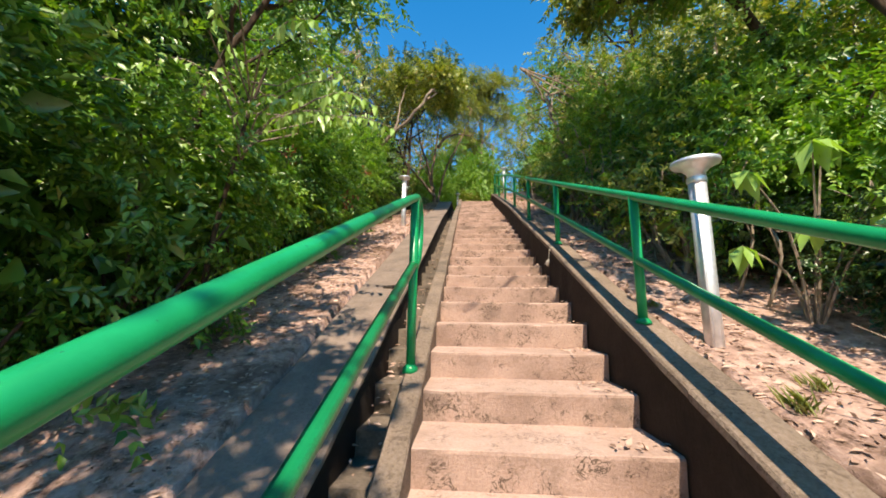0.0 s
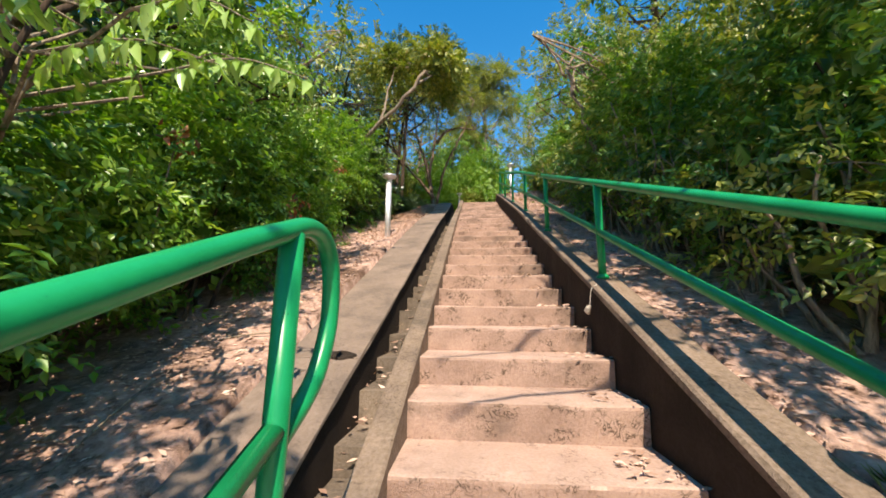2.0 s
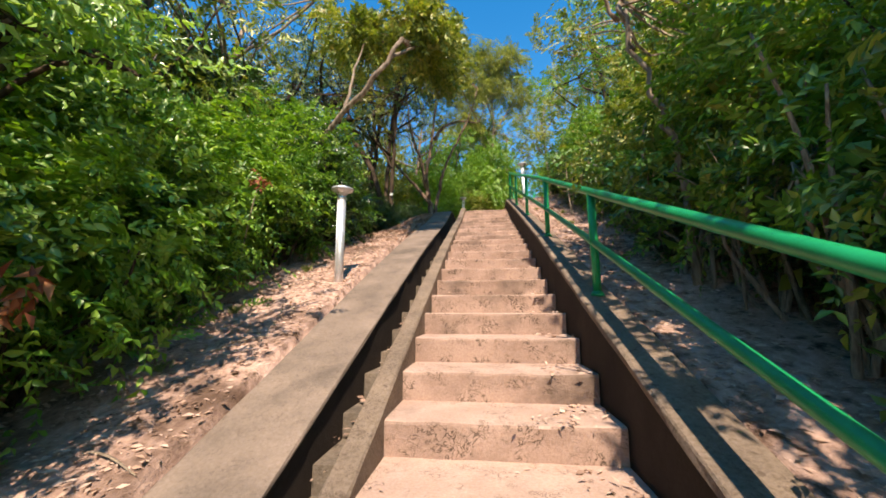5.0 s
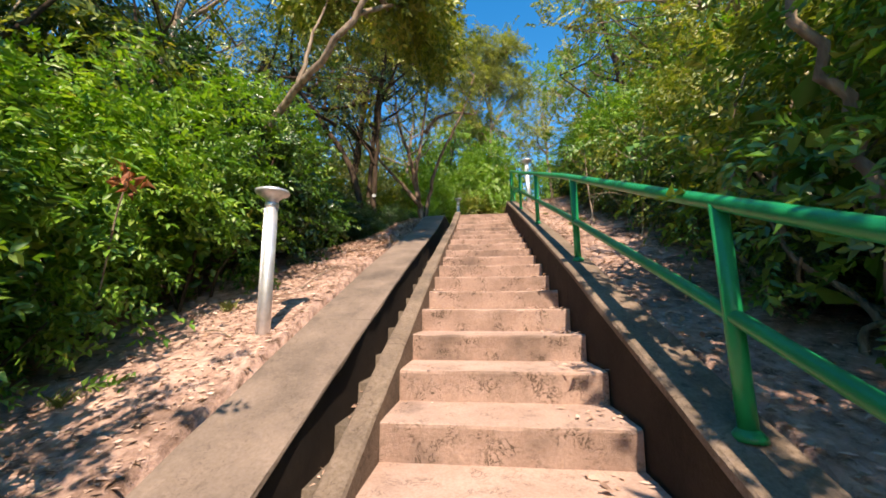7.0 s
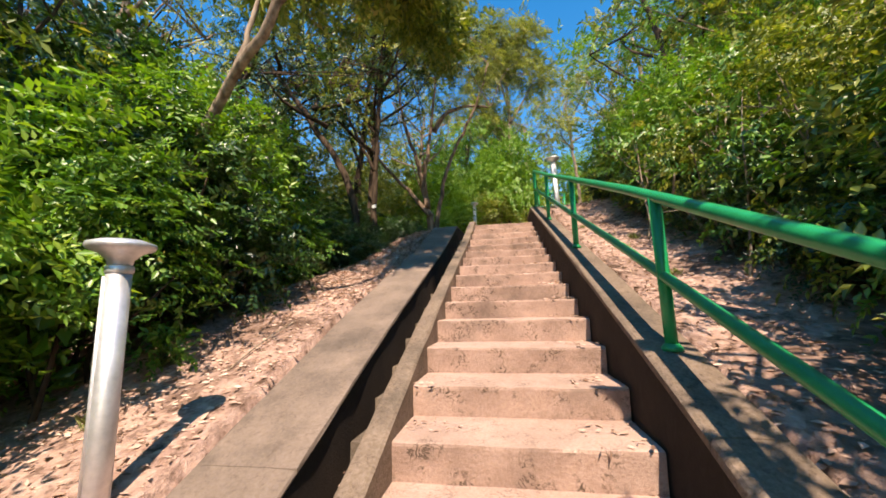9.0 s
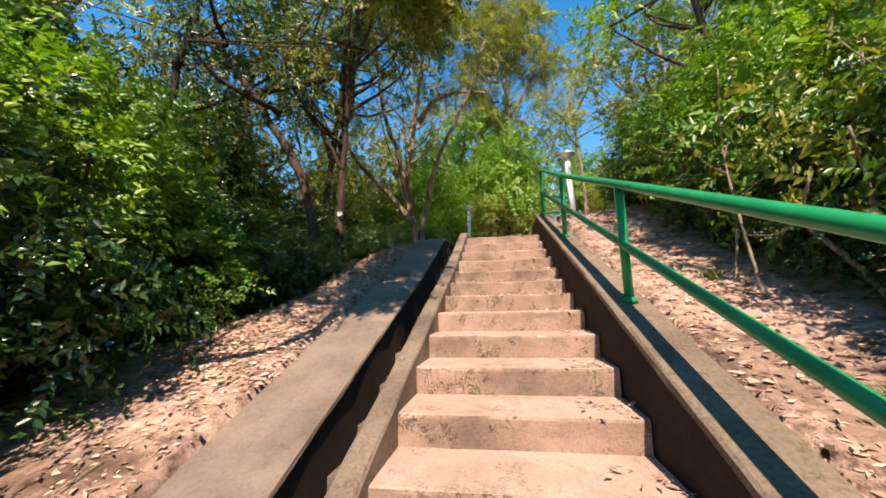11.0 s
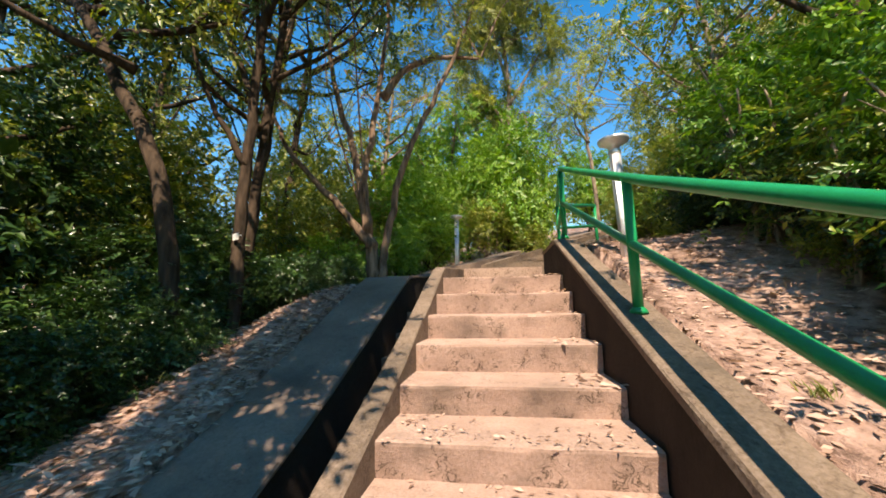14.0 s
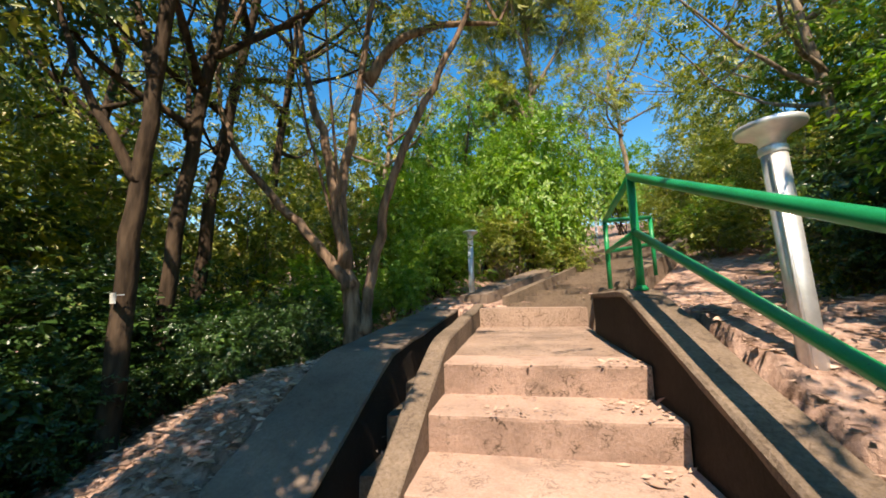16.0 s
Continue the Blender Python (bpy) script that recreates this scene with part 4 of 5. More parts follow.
# crown blobs added above the view, placed to shade the right bank and steps
tree("tree", 202, [(0, 0, -0.3), (-0.2, 0.1, 1.4), (-0.5, 0.3, 2.7), (-0.9, 0.6, 3.8)], 0.07, [[(-0.4, 0.2, 2.3), (-1.1, 0.0, 3.1), (-1.7, -0.2, 3.5)], [(-0.7, 0.5, 3.2), (-1.2, 1.4, 4.0), (-1.7, 2.0, 4.5)], [(-0.5, 0.3, 2.8), (0.2, 0.6, 3.8), (0.5, 0.8, 4.6)]],
     [(-1.7, -0.2, 3.6, 0.6, 0.8, 0.4), (-1.7, 0.9, 4.1, 0.65, 0.9, 0.4), (-1.7, 1.9, 4.5, 0.4, 0.55, 0.3), (-0.8, 1.0, 4.4, 0.7, 1.0, 0.5), (-1.2, 0.4, 3.9, 0.4, 0.5, 0.3)], 900, 0.11, 0.44, LO, M_BARK_DARK, T1, stand(2.7, 0.9), 0.38, 7, 5)
forest_tree(204, 3.8, 8.2, 4.8, (-0.4, 0.4), 1.6, LO, M_BARK_PALE, T2, 0.07, 640, 0.095, 0.42, 0.35, extra=((-2.6, 0.1, 3.6, 0.6), (-2.7, 1.2, 4.0, 0.65)))
forest_tree(205, 3.3, 11.6, 6.3, (-0.6, 0.2), 1.9, LL, M_BARK_DARK, T1, 0.08, 560, 0.1, 0.4, 0.35)
forest_tree(206, 6.6, 4.6, 6.4, (-0.2, 0.4), 2.2, LM, M_BARK_DARK, T1, 0.1, 520, 0.12, 0.4, 0.4)
forest_tree(207, 4.4, 15.6, 7.5, (-0.4, 0.2), 2.3, LO, M_BARK_PALE, T2, 0.09, 620, 0.11, 0.4, 0.35)
forest_tree(208, 5.6, 10.0, 7.5, (-0.4, 0.2), 2.3, LM, M_BARK_DARK, T1, 0.1, 520, 0.12, 0.4, 0.4)
forest_tree(209, 3.2, 22.0, 8.0, (-0.3, 0.3), 2.3, M_NEEDLE, M_BARK_PALE, T2, 0.09, 620, 0.13, 0.3, 0.3)
forest_tree(210, 6.6, 19.0, 8.5, (0, 0.3), 2.6, LO, M_BARK_PALE, T2, 0.1, 560, 0.13, 0.4, 0.35)
forest_tree(211, 0.9, 24.0, 8.0, (0, 0.3), 2.2, LO, M_BARK_PALE, T2, 0.1, 520, 0.13, 0.35, 0.35)



def frond_tree(m, label, ends):
    """A low tree whose feathered leaves arch out with their leaflets hanging in rows."""
    ob = thing("tree", m, label, "tree", "trees beside the stairs")
    r = np.random.default_rng(61)
    bm = bmesh.new()
    tube(bm, curve_points([(0, 0, -0.3), (0.08, -0.05, 0.7), (0.2, -0.1, 1.3), (0.3, -0.1, 1.9), (0.35, 0.0, 2.4)], 4), [0.026 - 0.001 * i for i in range(17)], 8)
    part("trunk", bm, M_BARK_DARK, ob, smooth=True)
    leaves = []
    for k in range(3):
        v, f = leaf_arrays(np.zeros((1, 3)), np.array([[0, 0, -1.0]]), np.array([[0.0, -1.0, 0.25]]), np.array([0.1 + 0.015 * k]), np.array([0.036 + 0.006 * k]), 0.18, 0.14, True)
        leaves.append(raw_mesh("leaf", v, f, M_LEAF_PALE if k else M_LEAF_LIGHT))
    for root, tip in ends:
        a, e = Vector(root), Vector(tip)
        line = curve_points([a, a.lerp(e, 0.5) + Vector((0, 0, 0.09)), e], 5)
        bm = bmesh.new()
        tube(bm, [Vector((0.25, -0.05, a.z - 0.25))] + line, [0.009] + [0.007 - 0.0005 * i for i in range(len(line))], 5)
        frond = part("frond", bm, M_TWIG, ob)
        away = (e - a).normalized()
        for i, p in enumerate(line[1:]):
            for sg in (-1, 1):
                o = part("leaf", leaves[(i + sg) % 3], None, frond)
                o.matrix_basis = pose(p.x + sg * 0.012 * away.y, p.y - sg * 0.012 * away.x, p.z, sg * r.uniform(8, 50) + r.normal(0, 12), r.normal(0, 22), r.uniform(-55, 55))
    return ob


ends = [((0.75, 0.15, 1.95), (1.48, 0.15, 1.88)), ((0.5, -0.3, 1.75), (1.31, -0.76, 1.72)), ((0.4, -0.1, 1.75), (0.95, -0.2, 1.82)), ((0.3, -0.3, 1.75), (0.8, -0.4, 1.84))]
for k in range(26):
    a = k * 2.4
    z = random.uniform(1.6, 2.5)
    q, l = random.uniform(0.15, 0.5), random.uniform(0.4, 0.75)
    c, d = 0.35 + 0.3 * math.sin(k * 1.3), 0.45 * math.cos(k * 1.9)
    if d + (q + l) * math.sin(a) > 0.45:
        continue
    ends.append(((c + q * math.cos(a), d + q * math.sin(a), z), (c + (q + l) * math.cos(a), d + (q + l) * math.sin(a), z - random.uniform(-0.1, 0.12))))
frond_tree(stand(-3.1, 0.2), "low tree with pale feathered leaves hanging in rows", ends)

def bare_stem(v, s, h, bend, label):
    """A thin bare woody stem with a few forks."""
    ob = thing("bare_stem", stand(v, s), label, "stem", "bare stems in the shrubbery")
    r = np.random.default_rng(int(v * 100 + s * 10 + 500))
    line = [(0, 0, -0.1), (bend * 0.3, r.normal(0, 0.1), h * 0.35), (bend * 0.2, r.normal(0, 0.12), h * 0.7), (bend, r.normal(0, 0.2), h)]
    bm = bmesh.new()
    pts = curve_points(line, 5)
    tube(bm, pts, [0.013 * (1 - 0.75 * i / (len(pts) - 1)) for i in range(len(pts))], 5)
    part("stalk", bm, M_TWIG, ob, smooth=True)
    for k in range(4):
        a = pts[4 + 2 * k]
        e = a + Vector((r.normal(0, 0.25), r.normal(-0.05, 0.2), r.uniform(0.05, 0.4)))
        bm = bmesh.new()
        tube(bm, curve_points([a, a.lerp(e, 0.5) + Vector((0, 0, r.normal(0, 0.06))), e], 3), [0.006, 0.0055, 0.005, 0.0045, 0.004, 0.003, 0.002], 4)
        part("fork", bm, M_TWIG, ob)


for k in range(27):
    s = -1.2 + k * 0.4 + random.uniform(-0.15, 0.15)
    bare_stem(random.uniform(0.95, 1.5), s, random.uniform(0.7, 1.7), random.uniform(-0.3, 0.3), "thin bare grey-brown stem at the edge of the shrubbery")

tree("tree", 62, [(0, 0, -0.3), (0.15, 0.05, 1.0), (0.3, 0.1, 2.0), (0.5, 0.2, 2.8)], 0.05,
     [[(0.2, 0.05, 1.3), (0.6, -0.3, 2.0), (1.0, -0.6, 2.3)], [(0.3, 0.1, 1.9), (0.8, 0.3, 2.5), (1.1, 0.6, 2.6)], [(0.35, 0.1, 2.2), (0.2, 0.6, 2.9), (0.1, 1.0, 3.1)]],
     [(0.9, -0.6, 2.35, 0.6, 0.6, 0.4), (1.0, 0.5, 2.7, 0.6, 0.6, 0.4), (0.2, 0.9, 3.1, 0.7, 0.6, 0.45), (0.5, 0.1, 2.95, 0.7, 0.7, 0.45)],
     260, 0.09, 0.46, M_LEAF_PALE, M_BARK_DARK, "young tree with large pale drooping glossy leaves behind the shrubs", stand(-4.4, 2.7), 0.6, 6, 10, 0.3, 0.5)



tree("tree", 63, [(0, 0, -0.3), (-0.05, 0.1, 1.4), (-0.2, 0.3, 2.6), (-0.4, 0.6, 3.5)], 0.05, [[(-0.2, 0.3, 2.5), (-0.5, 0.2, 3.2), (-0.9, 0.1, 3.6)], [(-0.4, 0.6, 3.4), (-0.7, 1.1, 3.9), (-0.9, 1.6, 4.3)], [(-0.3, 0.4, 2.9), (-0.1, 1.0, 3.6), (-0.1, 1.6, 4.2)]],
     [(-0.9, 0.1, 3.7, 0.4, 0.6, 0.3), (-0.9, 1.5, 4.3, 0.4, 0.7, 0.3), (-0.1, 1.5, 4.3, 0.5, 0.8, 0.35), (-0.35, 0.6, 3.8, 0.5, 0.7, 0.35), (-1.1, -0.9, 3.3, 0.42, 0.6, 0.3), (-1.05, -0.1, 3.5, 0.42, 0.6, 0.3)], 430, 0.12, 0.36, LL, M_BARK_DARK, "young tree with bright feathered leaves over the bank", stand(2.1, -0.4), 0.42, 7, 12)

tree("tree", 66, [(0, 0, -0.3), (0.15, -0.05, 1.3), (0.45, -0.1, 2.5), (0.9, 0.0, 3.5)], 0.05, [[(0.5, -0.1, 2.6), (0.9, -0.5, 3.2), (1.2, -0.8, 3.5)], [(0.8, 0.0, 3.3), (1.2, 0.5, 3.9), (1.35, 1.1, 4.3)], [(0.4, -0.1, 2.3), (0.4, 0.6, 3.2), (0.6, 1.1, 3.9)]],
     [(1.2, -0.7, 3.6, 0.45, 0.6, 0.3), (1.3, 0.3, 4.0, 0.45, 0.7, 0.3), (1.3, 1.2, 4.4, 0.45, 0.7, 0.3), (0.6, 0.8, 4.0, 0.5, 0.7, 0.35)], 330, 0.09, 0.46, LM, M_BARK_DARK, "leafy young tree hanging over the open bank", stand(-3.9, 0.6), 0.38, 7, 10)

# added out of view: boughs placed so their shadows cross the steps as lines
tree("tree", 65, [(0, 0, -0.4), (0.0, 0.1, 2.5), (-0.1, 0.2, 4.6), (-0.1, 0.5, 5.6)], 0.065, [[(-0.1, 0.5, 5.5), (-1.2, 0.2, 5.25), (-2.46, -0.57, 4.95), (-3.25, -1.05, 4.75)], [(-0.1, 0.2, 4.9), (-1.3, -0.75, 4.9), (-2.63, -1.28, 4.65), (-3.15, -1.5, 4.55)]],
     [(-0.1, 0.6, 5.8, 0.6, 0.6, 0.4)], 60, 0.1, 0.42, LM, M_BARK_DARK, "unseen tall tree added for its bough shadows on the stairs", stand(2.6, -1.0), 0.4, 7, 0)

tree("tree", 64, [(0, 0, -0.4), (0.05, 0, 2.5), (0.2, -0.1, 5.0), (0.1, -0.2, 7.4)], 0.11,
     [[(0.1, 0, 4.2), (-0.6, -0.2, 5.6), (-1.1, -0.4, 6.9)], [(0.2, -0.1, 4.9), (0.9, -0.2, 6.0), (1.5, -0.3, 7.0)], [(0.2, -0.1, 5.6), (-0.2, -0.9, 6.8), (-0.3, -1.6, 7.9)], [(0.1, -0.2, 6.6), (0.8, -0.5, 7.8), (1.0, -0.9, 8.6)]],
     [(-1.1, -0.4, 6.6, 0.9, 0.8, 1.2), (1.5, -0.3, 7.0, 0.8, 0.8, 0.9), (-0.5, 0.2, 5.2, 0.9, 0.8, 0.9), (-0.3, -1.5, 8.0, 1.0, 0.9, 0.8), (0.9, -0.8, 8.5, 0.9, 0.9, 0.8), (0.1, -0.2, 7.6, 1.0, 0.9, 0.9)], 1700, 0.16, 0.09, M_NEEDLE, M_BARK_PALE, "tall feathery yellow-green tree above the bend of the path", stand(-0.3, 18.9), 0.55, 9, 22, 0.35, 0.3)


def far_woods():
    """The rough wood that covers the hillside away from the stairs."""
    r = np.random.default_rng(5)
    n = 46000
    side = r.random(n) < 0.5
    v = np.where(side, r.uniform(-24, -8.5, n), r.uniform(7.5, 24, n))
    s = r.uniform(-14, 40, n)
    ahead = r.random(n) < 0.12
    v = np.where(ahead, r.uniform(-8, 8, n), v)
    s = np.where(ahead, r.uniform(29, 44, n), s)
    top = np.array([1.6 + 1.8 * (0.5 + fbm(a * 0.45, b2 * 0.45, 2.0)) for a, b2 in zip(v, s)])
    z = np.array([ground_height(a, b2) for a, b2 in zip(v, s)]) + np.maximum(0.1, top) * r.uniform(0.1, 1.0, n) ** 0.5
    d = unit(r.normal(0, 1, (n, 3)) + np.array([0, 0, -0.1]))
    up = unit(r.normal(0, 0.5, (n, 3)) + np.array([0, -0.3, 1.0]))
    L = r.uniform(0.18, 0.42, n)
    vv, ff = leaf_arrays(np.stack([v, s, z], 1), d, up, L, L * 0.5)
    ob = new("far_woods", raw_mesh("far_woods", vv, ff, LO))
    ob.matrix_world = STAIR
    return tagged(ob, "rough olive-green wood covering the hillside beyond the shrubs", "woods", kind="stuff")


far_woods()

# young broad-leaved sapling by the first lamp, each leaf a piece
def sapling(m, label, tufts):
    ob = thing("sapling", m, label, "sapling")
    r = np.random.default_rng(77)
    me = []
    for k in range(3):
        v, f = leaf_arrays(np.zeros((1, 3)), np.array([[0, 1.0, 0]]), np.array([[0, 0, 1.0]]), np.array([0.17 + 0.03 * k]), np.array([0.082 + 0.01 * k]), 0.2, 0.2, True)
        me.append(raw_mesh("leaf", v, f, M_LEAF_PALE))
    for (x, y, z) in tufts:
        bm = bmesh.new()
        tube(bm, curve_points([(0.25, 0, -0.1), (0.2 + x * 0.4, y * 0.4, z * 0.6), (x, y, z)], 4), [0.012, 0.011, 0.01, 0.009, 0.008, 0.007, 0.006, 0.005, 0.004], 5)
        part("stem", bm, M_TWIG, ob)
    for (x, y, z) in tufts:
        for k in range(6):
            a = k * 60 + r.uniform(-15, 15)
            o = part("leaf", me[k % 3], None, ob)
            o.matrix_basis = pose(x, y, z, -r.uniform(30, 75), r.uniform(-15, 15), a)
    return ob


sapling(stand(0.95, -0.15), "young sapling with large pale green drooping leaves", [(-0.1, -0.1, 1.0), (0.25, -0.2, 1.15), (0.1, -0.3, 0.62), (0.45, -0.35, 0.8), (0.0, 0.15, 0.55), (0.5, 0.0, 1.25), (0.3, -0.5, 0.6)])
sapling(stand(1.55, 8.9), "young sapling with large glossy drooping leaves", [(-0.1, -0.1, 1.5), (0.15, -0.25, 1.3), (0.3, 0.1, 1.7), (-0.2, 0.2, 1.15), (0.1, 0.0, 1.9)])

# ---------------------------------------------------------------- leaf litter and grass
def litter(name, n, area, size, label, seed, height=ground_height, fade=None):
    r = np.random.default_rng(seed)
    v = r.uniform(area[0], area[1], n)
    s = r.uniform(area[2], area[3], n)
    if fade:
        k = np.array([fbm(a * 0.9, b2 * 0.9, 3.0) for a, b2 in zip(v, s)]) > fade
        v, s = v[k], s[k]
    z = np.array([height(a, b2) for a, b2 in zip(v, s)]) + r.uniform(0.002, 0.010, len(v))
    d = unit(np.stack([r.normal(0, 1, len(v)), r.normal(0, 1, len(v)), r.normal(0.0, 0.12, len(v)) + 0.0], 1))
    up = unit(np.stack([r.normal(0, 0.35, len(v)), r.normal(-0.35, 0.35, len(v)), np.ones(len(v))], 1))
    L = size * r.uniform(0.5, 1.4, len(v))
    vv, ff = leaf_arrays(np.stack([v, s, z], 1), d, up, L, L * r.uniform(0.2, 0.5, len(v)), 0.16, 0.0)
    ob = new(name, raw_mesh(name, vv, ff, M_DRY))
    ob.matrix_world = STAIR
    return tagged(ob, label, "leaf litter", kind="stuff")


litter("leaf_litter", 26000, (0.26, 3.0, -4, 14), 0.05, "dry brown fallen leaves lying on the sandy bank", 1)
litter("leaf_litter", 24000, (-4.6, -2.2, -4, 14), 0.05, "dry pinkish fallen leaves on the open bank", 2)
litter("leaf_litter", 5500, (-3.1, -2.1, 7.5, 13.2), 0.065, "dry curled leaves lying thick on the crest of the bank", 8)
litter("leaf_litter", 2500, (-3, 4, 13.5, 19), 0.07, "dry fallen leaves round the bend", 3)


def step_height(v, s):
    k = math.floor(s / TREAD + 1e-6)
    return Z0 + RISER * min(k, LAST) + along(k * TREAD, SAG) + 0.004


litter("leaf_litter", 5000, (-1.18, -0.01, -4, 11.6), 0.035, "small dry leaf scraps lying on the steps", 4, step_height, 0.22)
litter("leaf_litter", 900, (-0.28, -0.02, -4, 11.6), 0.05, "dry leaf scraps gathered along the step ends", 5, step_height)
litter("leaf_litter", 700, (-1.6, -1.34, -4, 12), 0.06, "dry leaves caught in the drain", 6, lambda v, s: left_rise(s) - along(s, [(3, 0.36), (5, 0.48), (12, 0.48)]))


def tuft(m, n, h, label):
    r = np.random.default_rng(n)
    a = r.uniform(0, 6.28, n)
    d = unit(np.stack([np.cos(a) * 0.5, np.sin(a) * 0.5, np.ones(n)], 1))
    up = np.stack([np.cos(a), np.sin(a), np.zeros(n)], 1)
    L = h * r.uniform(0.5, 1.2, n)
    vv, ff = leaf_arrays(r.normal(0, 0.025, (n, 3)) * np.array([1, 1, 0.1]), d, up, L, L * 0.07, 0.1, -0.25)
    ob = new("grass_tuft", raw_mesh("grass_tuft", vv, ff, M_BLADE))
    ob.matrix_world = STAIR @ m
    return tagged(ob, label, "grass", "grass tufts on the bank")


for v, s, h in [(0.42, -0.95, 0.12), (0.62, -0.8, 0.09), (0.36, 0.1, 0.08), (0.7, 6.9, 0.08), (0.62, 7.8, 0.09), (0.9, 8.3, 0.12), (-2.9, 3.4, 0.09), (-3.0, 5.6, 0.14), (-3.1, 4.4, 0.12), (-2.75, 9.8, 0.08), (-3.2, 6.2, 0.15), (0.5, 9.2, 0.07)]:
    tuft(stand(v, s), 40, h, "small tuft of dry yellow-green grass")

def dead_spray(v, s, up, label):
    """A clump of withered leaves hanging on a bare twig."""
    ob = thing("dead_branch", pose(v, s, ground_height(v, s)), label, "dead branch", "withered sprays in the shrubs")
    r = np.random.default_rng(int(s * 10) + 40)
    bm = bmesh.new()
    tube(bm, curve_points([(-0.2, 0.1, up * 0.4), (-0.05, 0, up * 0.8), (0, 0, up)], 4), 0.006, 5)
    part("twig", bm, M_TWIG, ob)
    n = 26
    q = r.normal(0, 0.05, (n, 3)) + np.array([0, 0, up])
    d = unit(r.normal(0, 0.6, (n, 3)) + np.array([0, 0, -0.7]))
    L = r.uniform(0.06, 0.12, n)
    vv, ff = leaf_arrays(q, d, unit(r.normal(0, 1, (n, 3))), L, L * 0.4, 0.4, 0.2)
    part("withered_leaves", raw_mesh("withered_leaves", vv, ff, M_RUST), None, ob, "rust-brown withered leaves")


dead_spray(-3.1, 4.6, 1.35, "withered rust-brown leaf clump hanging in the shrub")
dead_spray(-3.0, 1.2, 1.6, "withered rust-brown leaf clump hanging in the shrub")
dead_spray(-2.7, 2.4, 0.9, "withered rust-brown leaf clump hanging in the shrub")

# thin near-black slab for a small dark mark on the apron
moss = thing("moss_patch", pose(-1.751, 1.341, left_rise(1.341) - 0.045, math.degrees(math.atan(SLOPE))), "blackish flat patch on the concrete apron", "moss")
bm = bmesh.new()
rim = [((0.123 + 0.012 * math.sin(k * 2.9)) * math.cos(k * math.pi / 10), (0.053 + 0.008 * math.sin(k * 1.7)) * math.sin(k * math.pi / 10)) for k in range(20)]
low = [bm.verts.new((x, y, -0.004)) for x, y in rim]
top = [bm.verts.new((x * 0.86, y * 0.86, 0.012)) for x, y in rim]
bm.faces.new(top)
for k in range(20):
    bm.faces.new((low[k], low[(k + 1) % 20], top[(k + 1) % 20], top[k]))
part("patch_slab", bm, M_NEAR_BLACK, moss)

tag = thing("tree_tag", pose(-3.31, 11.01, ground_height(-3.35, 11.1) + 1.0, 4, 0, -25), "small white plate fixed to a dark tree trunk", "tag")
bm = bmesh.new()
box(bm, -0.055, 0.055, -0.004, 0.004, -0.035, 0.035)
part("plate", bm, M_WHITE, tag)
bm = bmesh.new()
tube(bm, [(0, -0.006, 0.02), (0, 0.06, 0.02)], 0.004, 6)
part("nail", bm, M_STEEL, tag)

root = thing("dry_root", pose(0, 0, 0), "pale dry root dangling down the near-black wall", "root")
bm = bmesh.new()
zr = nosing(1.63)
tube(bm, curve_points([(0.03, 1.62, zr + 0.365), (-0.008, 1.63, zr + 0.33), (-0.012, 1.66, zr + 0.25), (-0.014, 1.68, zr + 0.20)], 4), 0.004, 5)
part("strand", bm, M_PALE, root)
bm = bmesh.new()
tube(bm, [(-0.012, 1.66, zr + 0.215), (-0.02, 1.68, zr + 0.2), (-0.024, 1.70, zr + 0.175), (-0.014, 1.71, zr + 0.15)], [0.006, 0.02, 0.024, 0.006], 7)
part("clod", bm, M_PALE, root)

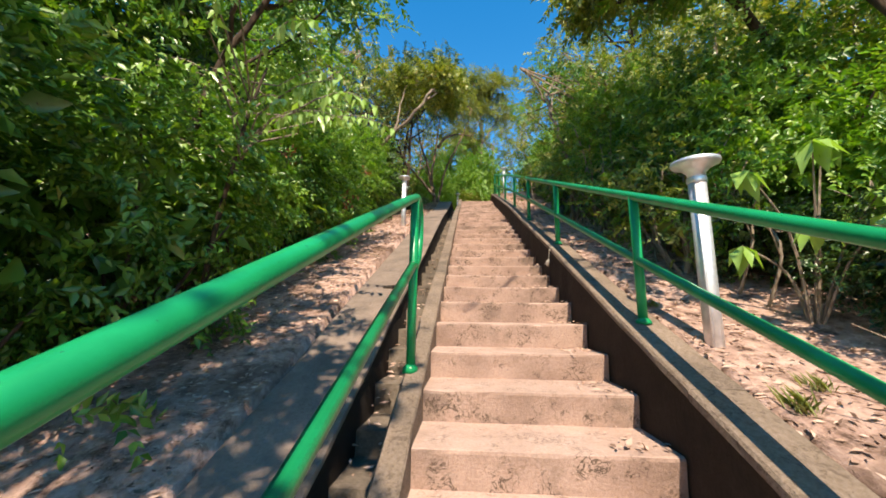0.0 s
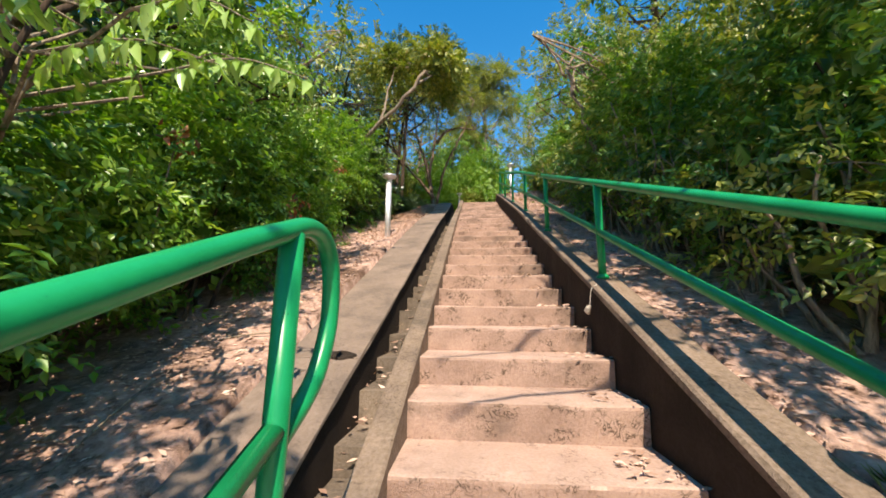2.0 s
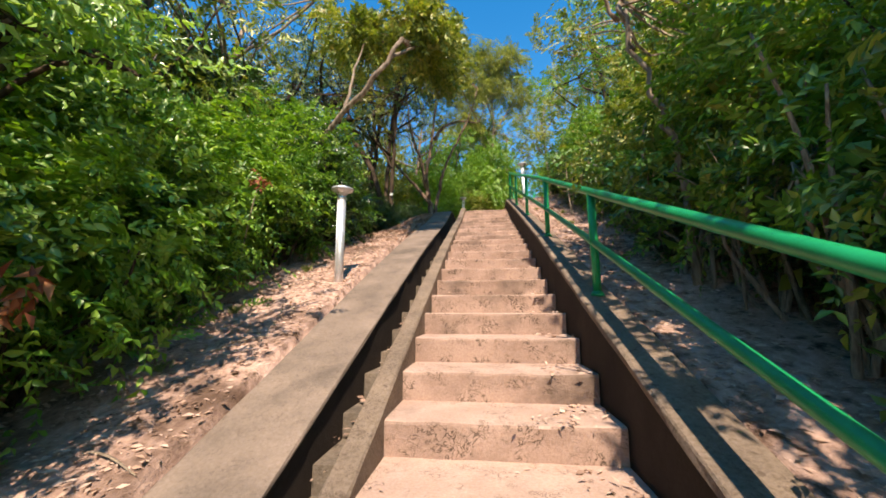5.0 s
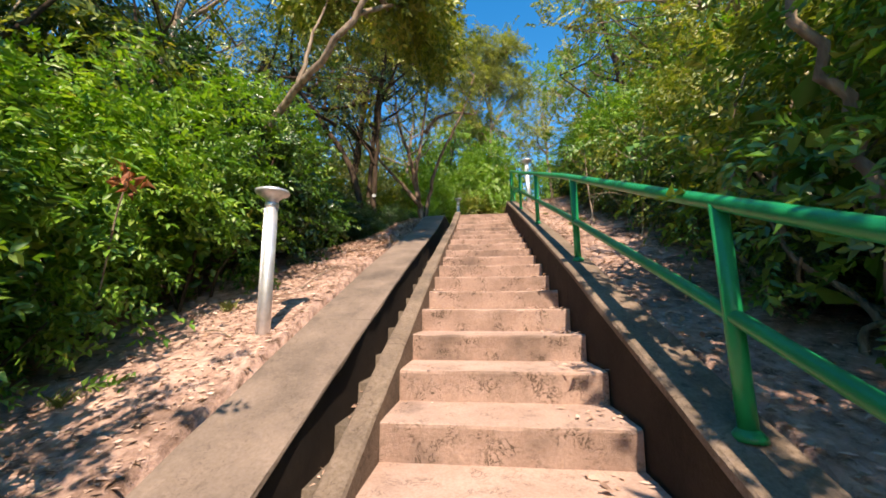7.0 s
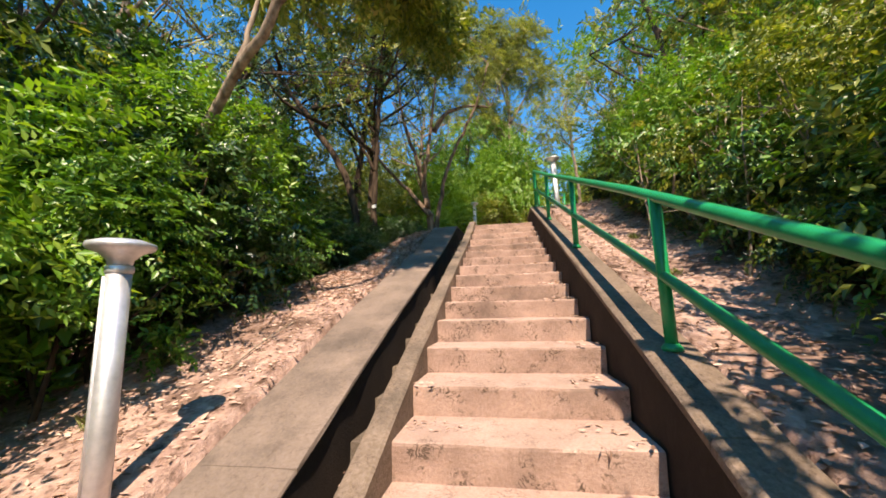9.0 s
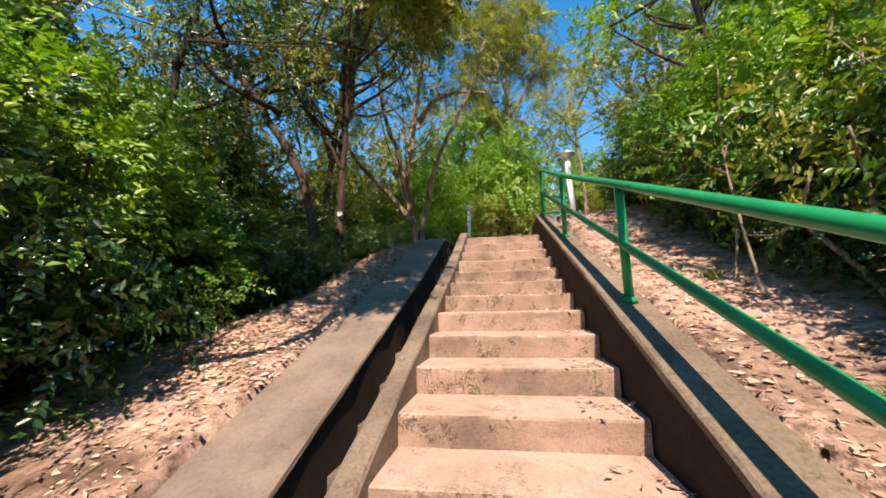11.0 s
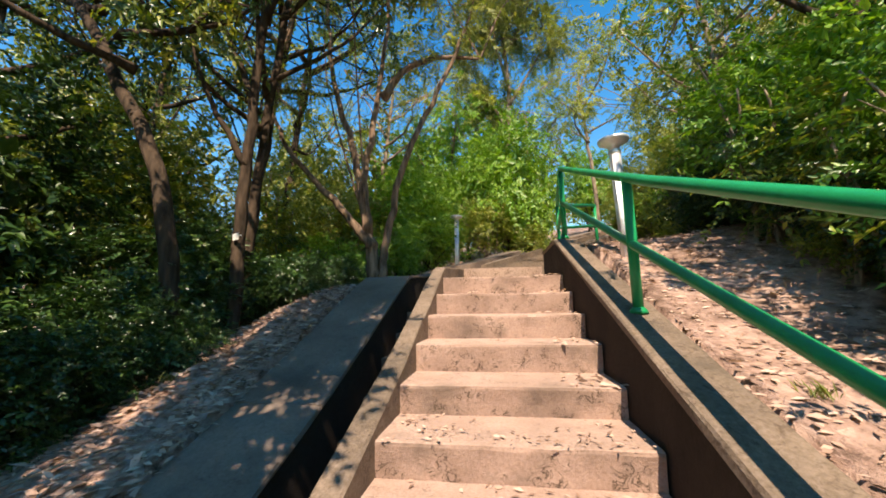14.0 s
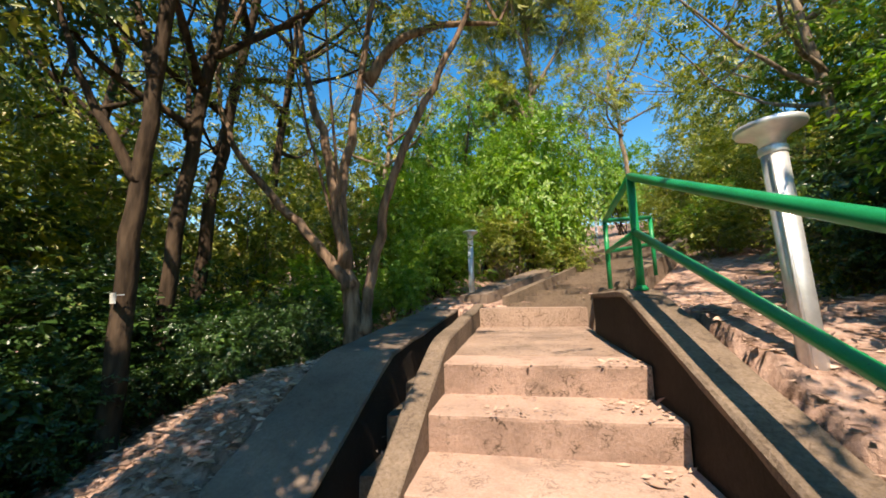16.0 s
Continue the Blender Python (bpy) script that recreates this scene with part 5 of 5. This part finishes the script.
# fallen twigs on the banks
for k in range(26):
    v = random.choice([random.uniform(0.5, 2.2), random.uniform(-3.4, -2.4)])
    s = random.uniform(-2, 12)
    a = random.uniform(0, 6.28)
    l = random.uniform(0.12, 0.4)
    bm = bmesh.new()
    ends = [(v + q * l * math.cos(a), s + q * l * math.sin(a)) for q in (-1, 0, 1)]
    tube(bm, curve_points([(x, y, ground_height(x, y) + 0.012 + 0.02 * (i == 1)) for i, (x, y) in enumerate(ends)], 3), [0.004, 0.006, 0.007, 0.007, 0.006, 0.005, 0.003], 5)
    tw = new("twig", set_mesh(bm, "twig", M_TWIG))
    tw.matrix_world = STAIR
    tagged(tw, "thin dry fallen twig lying on the soil", "twig", "fallen twigs")

# ---------------------------------------------------------------- the steps
stairs = thing("stairs", pose(0, 0, 0), "long straight flight of worn sandy concrete steps", "stairs", kind="structure")


def step_mesh(seed):
    """One cast step: worn nosing, rough riser, slightly dished tread."""
    bm = bmesh.new()
    n = 20
    sec = [(0.018, -RISER - 0.06), (0.012, -RISER * 0.55), (0.004, -0.022), (0.008, -0.008), (0.022, -0.001), (0.1, 0.0), (TREAD * 0.7, 0.001), (TREAD + 0.05, 0.002)]
    rows = []
    for i in range(n + 1):
        x = -1.204 + 1.206 * i / n
        w = 0.35 + 0.65 * math.sin(math.pi * i / n)
        chip = max(0.0, fbm(x * 5, seed * 3.3)) * 0.016
        row = []
        for j, (y, z) in enumerate(sec):
            edge = j in (2, 3, 4)
            row.append(bm.verts.new((x, y + (chip if edge else 0) + 0.006 * fbm(x * 4, j * 2.0, seed), z - (chip * 0.7 if edge else 0) - (0.006 * w if j in (4, 5) else 0) + (0.003 * fbm(x * 6, j, seed + 4)))))
        rows.append(row)
    for a, b2 in zip(rows, rows[1:]):
        for j in range(len(sec) - 1):
            bm.faces.new((a[j], b2[j], b2[j + 1], a[j + 1]))
    for row in (rows[0], rows[-1]):
        end = [bm.verts.new((row[0].co.x, TREAD + 0.05, -RISER - 0.06))]
        bm.faces.new(row + end)
    bmesh.ops.recalc_face_normals(bm, faces=bm.faces)
    # upward faces take the paler tread colour, all others the darker riser one
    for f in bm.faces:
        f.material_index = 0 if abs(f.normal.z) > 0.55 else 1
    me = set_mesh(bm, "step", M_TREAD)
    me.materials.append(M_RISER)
    return me


variants = [step_mesh(k) for k in range(6)]
for k in range(-14, LAST + 1):
    o = part("step", variants[(k * 5 + 3) % 6], None, stairs)
    y = k * TREAD + along(k, [(-14, 0.0), (0, 0.012), (5, 0.04), (14, 0.05), (17, 0.04), (24, 0.01), (27, 0.02)])
    o.location = (0, y, Z0 + RISER * k + along(y, SAG))
